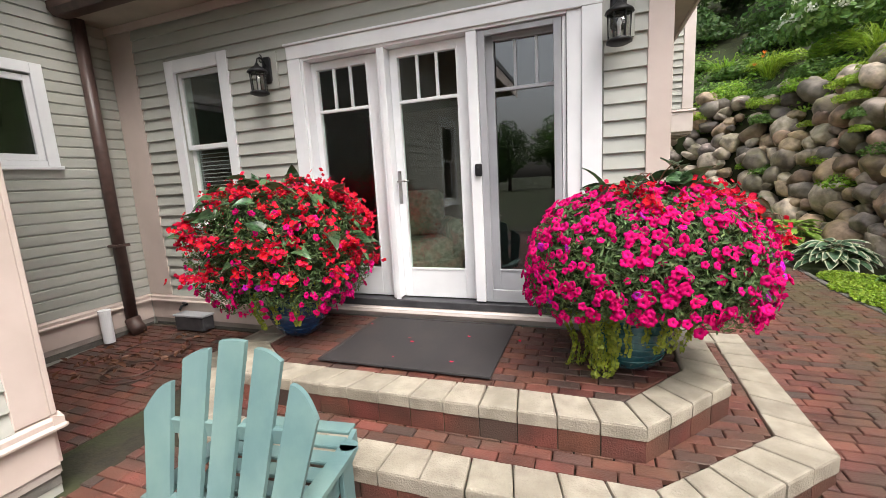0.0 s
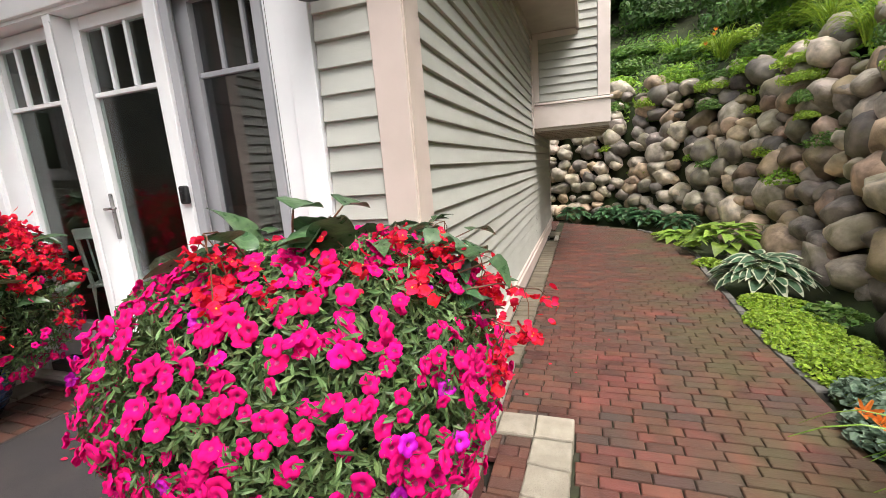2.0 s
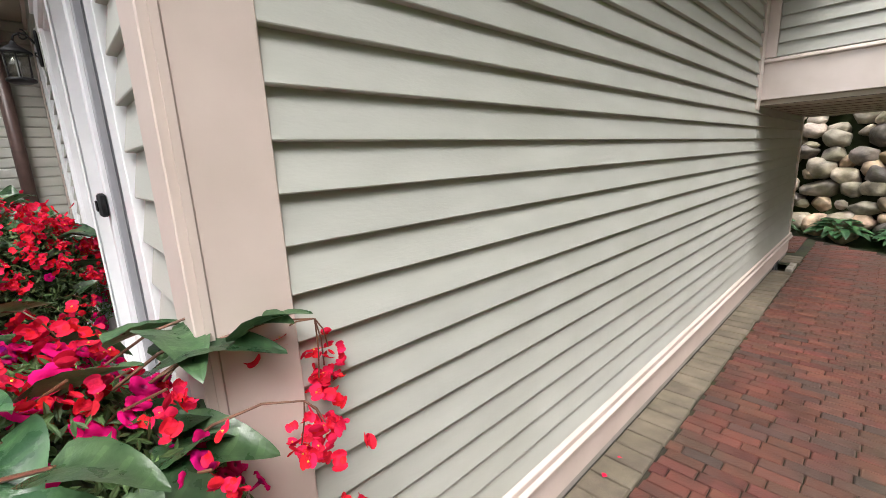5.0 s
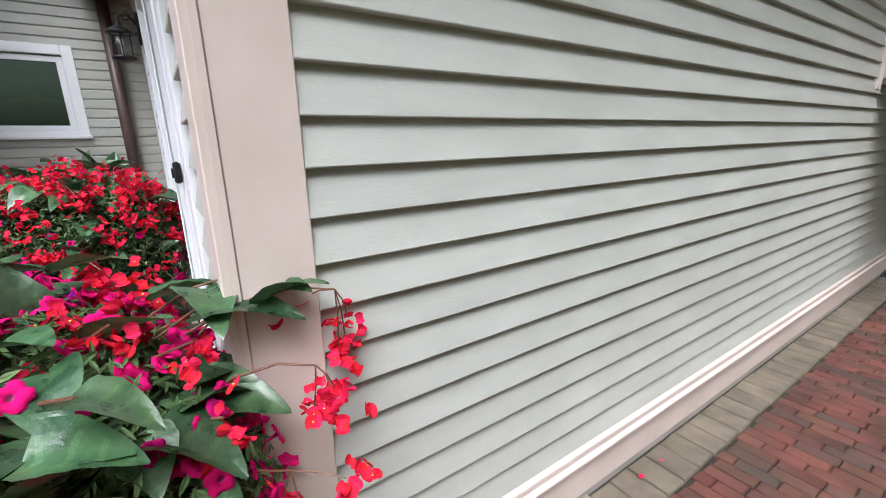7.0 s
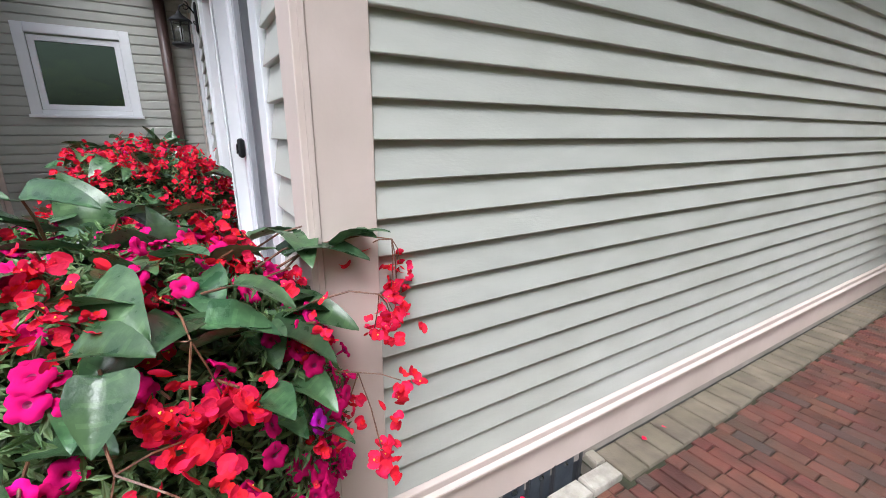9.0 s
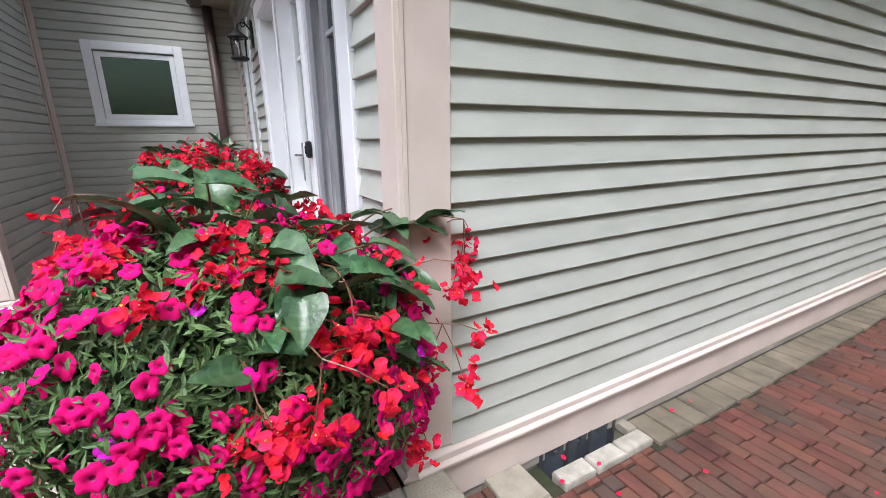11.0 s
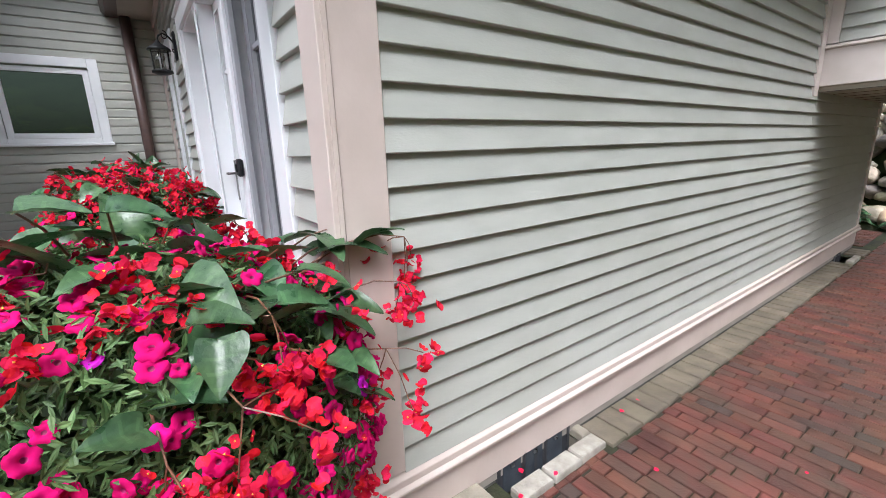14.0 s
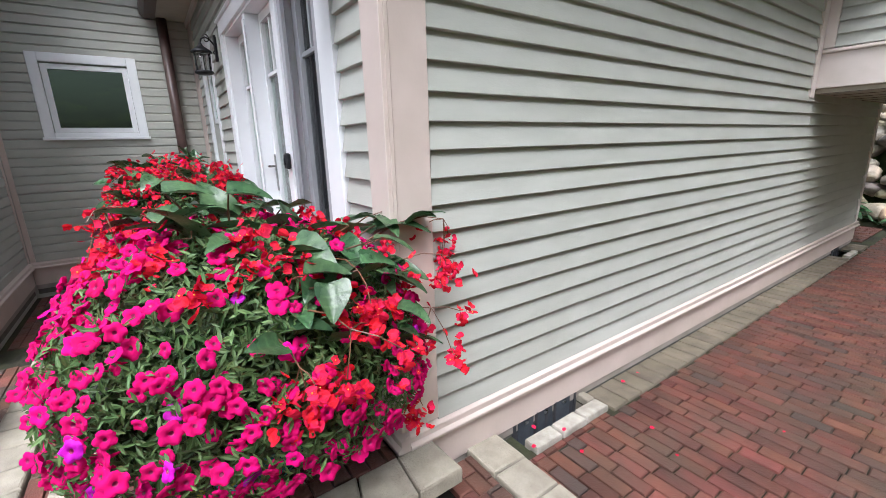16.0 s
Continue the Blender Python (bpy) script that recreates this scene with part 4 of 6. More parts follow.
def rock_material():
    m = surface("fieldstone", (0.16, 0.140, 0.115), (0.52, 0.455, 0.375), rough=0.55, scale=5, bump=0.8, relief=0.012, vary="object", spread=0.5,
                stain=(0.15, 0.145, 0.06), stain_scale=3.5, stain_amount=0.6, grain=45)
    n, l, b = m.node_tree.nodes, m.node_tree.links, m.node_tree.nodes["Principled BSDF"]
    fr = n.new("ShaderNodeMath")
    fr.operation = "MULTIPLY_ADD"
    fr.inputs[1].default_value, fr.inputs[2].default_value = 29.3, 0.17
    f2 = n.new("ShaderNodeMath")
    f2.operation = "FRACT"
    l.new(n.new("ShaderNodeObjectInfo").outputs["Random"], fr.inputs[0])
    l.new(fr.outputs[0], f2.inputs[0])
    ramp = n.new("ShaderNodeValToRGB")
    ramp.color_ramp.interpolation = "CONSTANT"
    for k, (at, c) in enumerate(((0.0, (1.0, 0.98, 0.97)), (0.3, (0.55, 0.53, 0.56)), (0.5, (1.2, 1.02, 0.84)), (0.68, (1.3, 1.26, 1.2)), (0.88, (1.05, 0.84, 0.74)))):
        e = ramp.color_ramp.elements[k] if k < 2 else ramp.color_ramp.elements.new(at)
        e.position, e.color = at, (*c, 1)
    l.new(f2.outputs[0], ramp.inputs[0])
    mx = n.new("ShaderNodeMix")
    mx.data_type, mx.blend_type = "RGBA", "MULTIPLY"
    mx.inputs["Factor"].default_value = 1.0
    l.new(b.inputs["Base Color"].links[0].from_socket, mx.inputs[6])
    l.new(ramp.outputs[0], mx.inputs[7])
    l.new(mx.outputs[2], b.inputs["Base Color"])
    return m


ROCK = rock_material()


# ---- plant helpers ----
def flakes(name, centres, normals, size, material, aspect=1.6, spread=0.35, seed=1, curl=0.12):
    """Many small folded leaves in one mesh: one leaf of six corners at each centre, turned about its normal."""
    rng = np.random.default_rng(seed)
    n = len(centres)
    nn = normals + rng.normal(0, 0.55, (n, 3))
    nn /= np.linalg.norm(nn, axis=1)[:, None] + 1e-9
    a = np.cross(nn, rng.normal(0, 1, (n, 3)))
    a /= np.linalg.norm(a, axis=1)[:, None] + 1e-9
    b = np.cross(nn, a)
    s = size * (1 + rng.uniform(-spread, spread, n))[:, None]
    half, wide = a * s, b * s / aspect
    lift = nn * s * curl
    v = np.stack([centres - half, centres - half * 0.2 + wide * 0.95 + lift, centres + half * 0.55 + wide * 0.6 + lift, centres + half - lift * 0.8,
                  centres + half * 0.55 - wide * 0.6 + lift, centres - half * 0.2 - wide * 0.95 + lift], 1).reshape(-1, 3)
    base = np.arange(n)[:, None] * 6
    f = np.concatenate([base + np.array([0, 1, 2, 3]), base + np.array([0, 3, 4, 5])])
    me = bpy.data.meshes.new(name)
    me.from_pydata(v.tolist(), [], f.tolist())
    me.materials.append(material)
    return me


def on_mound(n, rx, ry, rz, seed, low=-0.3, thick=0.25, lumps=5, lump=0.25, square=2.0):
    """Places in the outer shell of a lumpy mound, with their outward directions."""
    rng = np.random.default_rng(seed)
    d = rng.normal(0, 1, (n * 3, 3))
    d /= np.linalg.norm(d, axis=1)[:, None]
    d = d[d[:, 2] > low][:n]
    box = (np.abs(d) ** square).sum(1) ** (-1 / square)
    shape = np.random.default_rng(lumps * 7)
    k = shape.normal(0, 1, (lumps, 3)) * 1.8
    ph = shape.uniform(0, 6.28, lumps)
    r = 1 + lump * np.sin(d @ k.T + ph).mean(1) - thick * rng.random(len(d)) ** 1.5
    return d * (r * box)[:, None] * np.array([rx, ry, rz]), d


def leaf_mesh(name, length, width, materials, bend=0.35, fold=0.25, skew=0.0, wavy=0.0, tip=1.0, nu=6, margin=False, veins=0.0):
    """A single broad leaf from its stalk at the origin out along +x, folded on its midrib and arched down."""
    bm = bmesh.new()
    cols = (-1.0, -0.72, 0.0, 0.72, 1.0) if margin else (-1.0, -0.5, 0.0, 0.5, 1.0)
    if veins:
        nu, cols = 16, (-1.0, -0.66, -0.33, 0.0, 0.33, 0.66, 1.0)
    rows = []
    for i in range(nu + 1):
        t = i / nu
        w = width * ((math.sin(math.pi * min(1.0, t ** (0.52 if veins else 0.62))) ** (0.75 if veins else 0.8))) * (1 - 0.25 * t * tip) + 0.0015
        row = []
        for c in cols:
            z = fold * abs(c) * w - bend * length * t * t + wavy * width * math.sin(7 * t + 2 * c) * abs(c)
            z += veins * length * (abs(math.sin(math.pi * 5 * (t - 0.22 * abs(c)))) - 0.5) * min(1.0, abs(c) * 2.5) * (1 - t)
            if i < 1:
                w2 = w * 0.4
            else:
                w2 = w
            back = -0.12 * length * abs(c) if t < 0.25 else 0
            row.append(bm.verts.new((length * t + back * (1 if i else 0.4), c * w2 * (1 + skew * c), z)))
        rows.append(row)
    for i in range(nu):
        for j in range(len(cols) - 1):
            f = bm.faces.new((rows[i][j], rows[i][j + 1], rows[i + 1][j + 1], rows[i + 1][j]))
            if veins and i % 4 == 1 and j in (1, 2, 3, 4):
                f.material_index = 1
            if margin and (j in (0, 3) or i == nu - 1):
                f.material_index = 1
    me = mesh_of(name, bm, materials, smooth=True, recalc=False)
    return me


def put(name, mesh, parent, x, y, z, direction, roll=0.0, scale=1.0, up=(0, 0, 1)):
    """A part that shares a mesh, its +x towards the given direction."""
    ob = new(name, mesh)
    d = Vector(direction).normalized()
    side = Vector(up).cross(d)
    if side.length < 0.05:
        side = Vector((0, 1, 0))
    side.normalize()
    m = Matrix((d, side, d.cross(side))).transposed().to_4x4()
    ob.parent = parent
    ob.matrix_basis = Matrix.Translation((x, y, z)) @ m @ Matrix.Rotation(roll, 4, "X") @ Matrix.Scale(scale, 4)
    return ob


def petunia_mesh(name, material):
    """A five-lobed trumpet that opens along +x."""
    bm = bmesh.new()
    rings, n = [], 20
    for r, x, wob in ((0.0025, -0.034, 0), (0.005, -0.010, 0), (0.0065, -0.001, 0), (0.019, 0.0035, 0.06), (0.028, 0.002, 0.15), (0.033, -0.003, 0.22)):
        ring = []
        for t in [math.tau * k / n for k in range(n)]:
            lobe = r * (1 - wob + wob * abs(math.cos(2.5 * t)) ** 0.6)
            ring.append(bm.verts.new((x + (0.0035 * math.cos(5 * t) + 0.0015 * math.sin(9 * t) if wob > 0.1 else 0), lobe * math.cos(t), lobe * math.sin(t))))
        rings.append(ring)
    for i, (a, b) in enumerate(zip(rings, rings[1:])):
        for k in range(n):
            f = bm.faces.new((a[k], b[k], b[(k + 1) % n], a[(k + 1) % n]))
            f.material_index = 1 if i == 1 else 0
    f = bm.faces.new(rings[1])
    f.material_index = 1
    return mesh_of(name, bm, (material, THROAT), smooth=True)


def floret_cluster(name, n, seed, radius=0.044):
    """A hanging bunch of begonia blossoms, each of two broad and two small cupped petals round a yellow eye."""
    rng = random.Random(seed)
    bm = bmesh.new()
    for _ in range(n):
        c = Vector((rng.gauss(0, radius * 0.6), rng.gauss(0, radius * 0.6), rng.gauss(-radius * 0.5, radius * 0.6)))
        q = Euler((rng.uniform(-1.2, 1.2), rng.uniform(-1.2, 1.2), rng.uniform(0, 6.28))).to_matrix()
        s, cup = rng.uniform(0.6, 1.15), rng.uniform(0.1, 0.55)
        for k, (a, b) in enumerate(((0.019, 0.016), (0.013, 0.008), (0.019, 0.016), (0.013, 0.008))):
            ang = math.pi / 2 * k
            ux = Vector((math.cos(ang), math.sin(ang), 0))
            uy = Vector((-math.sin(ang), math.cos(ang), 0))
            pts = [(0, 0, 0)] + [(0.56 - 0.50 * math.cos(t), math.sin(t), cup * (0.56 - 0.50 * math.cos(t)) ** 2 + 0.05) for t in [math.pi * (0.2 + 0.2 * e) for e in range(9)]]
            vs = [bm.verts.new(c + q @ (ux * (px * a * s) + uy * (py * b * s) + Vector((0, 0, pz * a * s)))) for px, py, pz in pts]
            mid = bm.verts.new(c + q @ (ux * (0.6 * a * s) + Vector((0, 0, cup * 0.12 * a * s))))
            for e in range(len(vs)):
                bm.faces.new((vs[e], vs[(e + 1) % len(vs)], mid))
        if cup < 0.2:
            top = bm.verts.new(c + q @ Vector((0, 0, 0.007 * s)))
            ring = [bm.verts.new(c + q @ Vector((0.0030 * s * math.cos(t), 0.0030 * s * math.sin(t), 0.002))) for t in [math.tau * e / 5 for e in range(5)]]
            for e in range(5):
                bm.faces.new((ring[e], ring[(e + 1) % 5], top)).material_index = 1
    return mesh_of(name, bm, (SCARLET, STAMEN), recalc=False)


PETUNIAS = [petunia_mesh("petunia_a", MAGENTA), petunia_mesh("petunia_b", VIOLET)]
CLUSTERS = [floret_cluster("begonia_cluster", n, s) for n, s in ((11, 1), (14, 2), (19, 3), (15, 4))]
BEGONIA_LEAVES = [leaf_mesh("begonia_leaf", 0.14, 0.057, (BEGONIA, BEGONIA_RIB), 0.30, 0.40, 0.18, 0.06, veins=0.045), leaf_mesh("begonia_leaf", 0.165, 0.066, (BEGONIA, BEGONIA_RIB), 0.45, 0.30, -0.15, 0.08, veins=0.03),
                  leaf_mesh("begonia_leaf", 0.12, 0.054, (BEGONIA, BEGONIA_RIB), 0.15, 0.38, 0.2, 0.05, veins=0.035)]


def planter(x, y, z, label, pot_material, petunias, violet, clusters, leaves, small, size, centre, heads, sprays, seed, line, trails, skip=0.8, bloom=1.0, low=-0.46, lump=0.20, broad=()):
    """A glazed pot under a wide mound: trailing petunias below, begonias where heads() allows, and long begonia sprays.
    line: the share of the height above which petunias thin out."""
    rng = random.Random(seed)
    pot = thing("flower_planter", x, y, z, label, "planter", "planters beside the doors")
    prof = [(0.13, 0.0), (0.15, 0.012), (0.20, 0.09), (0.235, 0.17), (0.245, 0.24), (0.235, 0.30), (0.225, 0.325), (0.245, 0.335), (0.25, 0.352), (0.235, 0.36), (0.215, 0.352), (0.21, 0.31)]
    part("pot", turned(bmesh.new(), prof, 40, ripple=0.018), pot_material, pot, "ribbed glazed ceramic pot", smooth=True)
    for k in range(6):
        zz = 0.07 + 0.045 * k
        rr = np.interp(zz, [p[1] for p in prof[:6]], [p[0] for p in prof[:6]])
        part("rib", tube(bmesh.new(), [(rr * 1.01 * math.cos(t), rr * 1.01 * math.sin(t), zz) for t in [math.tau * i / 32 for i in range(32)]], 0.005, 5, closed=True), pot_material, pot, smooth=True)
    part("soil", turned(bmesh.new(), [(0.22, 0.29), (0.21, 0.315), (0.02, 0.33)], 24), SOIL, pot)
    C, LOW = np.array(centre), low
    shape = dict(low=LOW, square=2.35, lump=lump)
    origin = (0, 0, 0, (1, 0, 0))
    p, d = on_mound(small, *size, seed, thick=0.28, **shape)
    tagged(put("foliage", flakes("petunia_foliage", p + C, d, 0.0175, PETUNIA_LEAF, 3.4, seed=seed, curl=0.05), pot, *origin), kind="stuff")
    # inner shell of darkened leaves, painted shade behind the outer foliage
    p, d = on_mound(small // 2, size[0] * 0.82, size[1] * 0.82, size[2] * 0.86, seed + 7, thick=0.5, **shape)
    tagged(put("inner_foliage", flakes("inner_foliage", p + C, d, 0.03, SHADED_INNER_LEAF, 1.8, seed=seed + 1), pot, *origin), kind="stuff")
    p, d = on_mound(petunias * 4, *size, seed + 3, thick=0.07, **shape)
    made, spare = 0, []
    for q, n in zip(p, d):
        if made >= petunias:
            break
        if q[2] > size[2] * line and rng.random() < 0.5:
            continue
        if q[0] > 0.18 * size[0] and q[2] > -0.3 * size[2] and rng.random() < 0.15:
            continue
        if rng.random() < skip and heads(q[0] / size[0], q[1] / size[1], q[2] / size[2], rng):
            continue
        face = Vector((n[0], n[1], n[2] * 0.7 + 0.25)) + Vector((rng.gauss(0, 0.35), rng.gauss(0, 0.35), rng.gauss(0, 0.28)))
        q = q * rng.uniform(0.99, 1.06) + C
        v = 1 if rng.random() < violet else 0
        if made < 295:
            put("petunia_flower", PETUNIAS[v], pot, *q, face, rng.uniform(0, 6.3), rng.uniform(0.58, 0.95))
        else:
            spare.append((q, face))
        made += 1
    if spare:
        bm = bmesh.new()
        for q, face in spare:
            first = len(bm.verts)
            bm.from_mesh(PETUNIAS[0])
            bm.verts.ensure_lookup_table()
            m = Matrix.Translation(Vector(q)) @ Vector(face).to_track_quat("X", "Z").to_matrix().to_4x4() @ Matrix.Scale(rng.uniform(0.58, 0.95), 4)
            bmesh.ops.transform(bm, matrix=m, verts=bm.verts[first:])
        tagged(part("petunia_remainder", mesh_of("petunia_rest", bm, (MAGENTA, THROAT), smooth=True, recalc=False), None, pot), kind="stuff")
    p, d = on_mound(leaves * 8, *size, seed + 5, thick=0.12, low=0.0, square=2.7, lump=0.2)
    made = 0
    for q, n in zip(p, d):
        if made >= leaves:
            break
        if not heads(q[0] / size[0], q[1] / size[1], q[2] / size[2], rng):
            continue
        out = Vector((n[0] + rng.gauss(0, 0.6), n[1] + rng.gauss(0, 0.6), 0.05 + rng.gauss(0, 0.30)))
        put("begonia_leaf", rng.choice(BEGONIA_LEAVES), pot, *(q * rng.uniform(0.92, 1.08) + C), out, rng.uniform(-0.6, 0.6), rng.uniform(0.7, 1.15))
        made += 1
    bm = bmesh.new()
    p, d = on_mound(clusters * 8, *size, seed + 9, thick=0.05, low=-0.3, square=2.7, lump=0.2)
    made = 0
    for q, n in zip(p, d):
        if made >= clusters:
            break
        if not heads(q[0] / size[0], q[1] / size[1], q[2] / size[2], rng):
            continue
        tip, root = Vector(q * rng.uniform(1.0, 1.08) + C), Vector(q * 0.72 + C)
        tube(bm, [root, (root + tip) / 2 + Vector((0, 0, 0.035)), tip + Vector((0, 0, 0.01))], 0.0026, 5)
        put("begonia_blossom", rng.choice(CLUSTERS), pot, *tip, (rng.gauss(0, 1), rng.gauss(0, 1), 0), 0, rng.uniform(0.8, 1.25) * bloom)
        made += 1
    for at, out, size_of in broad:
        at = Vector(at)
        root = Vector((at.x * 0.6, at.y * 0.6, at.z - 0.13))
        tube(bm, [root, (root + at) / 2 + Vector((0, 0, 0.02)), at], [0.004, 0.0035, 0.0025], 6)
        put("begonia_leaf", rng.choice(BEGONIA_LEAVES), pot, *at, out, rng.uniform(-0.3, 0.3), size_of)
    for root, tip, blooms, blades_n in sprays:
        root, tip = Vector(root), Vector(tip)
        start = root.lerp(tip, 0.3)
        tube(bm, [start, start.lerp(tip, 0.35) + Vector((0, 0, 0.03)), start.lerp(tip, 0.7) + Vector((0, 0, 0.03)), tip], [0.003, 0.003, 0.0025, 0.0018], 6)
        for k in range(blades_n):
            t = 0.35 + 0.6 * k / max(1, blades_n)
            c = root.lerp(tip, t) + Vector((0, 0, 0.05 * (1 - t)))
            out = (tip - root).normalized() + Vector((rng.gauss(0, 0.7), rng.gauss(0, 0.7), rng.uniform(-0.2, 0.35)))
            put("begonia_leaf", rng.choice(BEGONIA_LEAVES), pot, *c, out, rng.uniform(-0.4, 0.4), rng.uniform(0.75, 1.15))
        for k in range(blooms):
            c = tip + Vector((rng.gauss(0, 0.045), rng.gauss(0, 0.045), -0.02 - 0.05 * k + rng.uniform(-0.02, 0.01)))
            tube(bm, [tip, (tip + c) / 2 + Vector((0.01, 0, 0.012)), c], 0.0018, 4)
            put("begonia_blossom", rng.choice(CLUSTERS), pot, *c, (rng.gauss(0, 1), rng.gauss(0, 1), 0), 0, rng.uniform(0.75, 1.0))
    tagged(part("stem_tangle", bm, STEM, pot), kind="stuff")
    # trailing stems over the rim
    for a0, count, length in trails:
        for k in range(count):
            a = a0 + rng.uniform(-0.6, 0.6)
            r0 = 0.25 + rng.uniform(0.0, 0.14)
            top, ln = 0.42 + rng.uniform(-0.02, 0.06), length * rng.uniform(0.7, 1.1)
            pts, line = [], []
            for i in range(int(ln / 0.014)):
                zz = max(0.008, top - 0.014 * i)
                r = r0 + 0.03 * math.sin(i * 0.21) + (0.014 * (i - (top - 0.008) / 0.014) if zz <= 0.009 else 0)
                c = Vector((r * math.cos(a + 0.02 * math.sin(i)), r * math.sin(a + 0.02 * math.sin(i)), zz))
                line.append(c)
                for s in (-1, 1):
                    pts.append(c + Vector((-math.sin(a), math.cos(a), 0)) * 0.011 * s + Vector((0, 0, rng.uniform(-0.004, 0.004))))
            if len(line) < 4:
                continue
            nn = np.array([[math.cos(a), math.sin(a), 0.3]] * len(pts))
            trail = put("trailing_stem", mesh_of("trailing_stem", tube(bmesh.new(), line[::3], 0.0018, 4), GREEN_STEM), pot, 0, 0, 0, (1, 0, 0))
            put("leaves", flakes("jenny_leaves", np.array([tuple(c) for c in pts]), nn, 0.012, JENNY, 1.15, seed=seed + k), trail, 0, 0, 0, (1, 0, 0))
    return pot


def east_heads(x, y, z, rng):
    return (z > 0.55 and x > -0.35 and y > -0.45) or (z > 0.80 and rng.random() < 0.45) or (x > 0.55 and z > 0.1 and y > -0.1)


def high_heads(x, y, z, rng):
    return z > -0.15 or rng.random() < 0.03


EAST_SPRAYS = [((0.22, 0.35, 0.95), (0.31, 0.75, 1.01), 4, 2), ((0.25, 0.35, 0.80), (0.42, 0.66, 0.90), 3, 1), ((0.1, 0.3, 0.95), (0.25, 0.62, 1.05), 1, 2),
               ((0.40, 0.05, 0.82), (0.76, 0.15, 0.87), 3, 1), ((0.40, 0.0, 0.78), (0.72, 0.03, 0.79), 3, 1), ((0.3, 0.3, 0.60), (0.46, 0.58, 0.72), 3, 2),
               ((0.3, 0.2, 0.92), (0.60, 0.25, 0.96), 3, 2), ((0.25, 0.1, 0.98), (0.42, 0.16, 1.03), 2, 2), ((0.1, 0.0, 1.02), (0.12, -0.05, 1.10), 1, 2),
               ((0.0, -0.10, 0.98), (0.02, -0.32, 1.14), 4, 2), ((0.0, 0.1, 1.0), (-0.02, 0.30, 1.08), 2, 2), ((-0.1, 0.0, 0.98), (-0.26, 0.05, 1.06), 2, 2),
               ((0.3, 0.3, 0.42), (0.46, 0.47, 0.44), 3, 1), ((0.2, 0.4, 0.9), (0.16, 0.66, 1.0), 1, 2), ((0.2, -0.1, 1.0), (0.30, -0.12, 1.06), 1, 2)]
EAST_BROAD = [((0.18, -0.16, 1.18), (0.1, 1.0, 0.05), 1.07), ((0.24, 0.0, 1.17), (0.25, 1.0, -0.05), 1.04), ((0.60, 0.10, 0.98), (0.5, 0.9, 0.1), 0.99), ((0.50, 0.08, 1.02), (0.3, 1.0, 0.15), 0.87),
              ((0.55, 0.33, 1.03), (0.5, 0.6, 0.1), 0.68), ((0.50, 0.42, 0.77), (0.8, 0.5, 0.0), 0.87), ((0.66, 0.14, 0.96), (0.7, -0.2, -0.7), 0.87), ((0.52, 0.16, 0.96), (0.6, -0.5, -0.35), 0.95),
              ((0.22, 0.60, 1.03), (0.2, 0.4, 0.9), 0.59), ((0.30, 0.64, 1.03), (0.7, 0.6, 0.15), 0.59), ((0.36, 0.22, 1.05), (0.5, 0.6, 0.2), 0.87), ((0.40, 0.28, 1.01), (0.9, 0.1, -0.1), 0.79),
              ((0.34, -0.02, 1.05), (0.6, -0.6, 0.1), 0.79), ((0.05, 0.12, 1.09), (-0.3, 0.9, 0.2), 0.95), ((-0.12, -0.05, 1.07), (-0.8, -0.3, 0.1), 0.87), ((0.0, -0.25, 1.08), (-0.3, -0.9, 0.0), 0.87),
              ((0.40, 0.45, 0.63), (0.7, 0.6, -0.3), 0.79), ((0.46, 0.36, 0.89), (0.9, 0.3, -0.4), 0.87)]
WEST_SPRAYS = [((0.0, 0.1, 1.1), (0.06, 0.05, 1.26), 1, 4), ((-0.1, -0.2, 1.1), (0.0, -0.42, 1.22), 2, 4), ((0.2, 0.2, 0.9), (0.38, 0.42, 1.02), 3, 3),
               ((-0.5, 0.0, 1.0), (-0.80, -0.12, 1.10), 2, 2), ((0.2, -0.3, 0.8), (0.36, -0.5, 0.88), 3, 3), ((-0.3, 0.1, 1.1), (-0.5, 0.2, 1.24), 2, 4),
               ((0.3, 0.0, 1.0), (0.52, -0.02, 1.14), 3, 3), ((-0.2, 0.0, 1.1), (-0.28, -0.2, 1.27), 2, 3), ((0.35, 0.0, 0.7), (0.62, -0.1, 0.78), 4, 2), ((-0.35, -0.3, 0.9), (-0.58, -0.45, 1.0), 3, 2)]
planter(-0.24, -0.56, 0.262, "teal glazed pot overflowing with magenta petunias and red begonias", TEAL, 1150, 0.07, 28, 26, 26000,
        (0.60, 0.57, 0.48), (0.06, 0.02, 0.61), east_heads, EAST_SPRAYS, 11, 0.88, ((-2.5, 18, 0.46), (-1.9, 6, 0.36), (-0.75, 10, 0.27)), 0.45, 0.85, broad=EAST_BROAD)
planter(-2.72, -0.52, 0.262, "blue glazed pot overflowing with red begonias above magenta petunias", BLUE, 290, 0.02, 140, 115, 13000,
        (0.63, 0.54, 0.58), (-0.05, -0.02, 0.66), high_heads, WEST_SPRAYS, 23, -0.1, ((-2.2, 6, 0.3), (-0.9, 5, 0.3)), 0.8, 1.0, -0.72, lump=0.34)

# ---- bank of fieldstones ----
retaining = tagged(new("retaining_wall"), "dry-laid retaining bank of rounded grey and brown fieldstones", kind="structure")


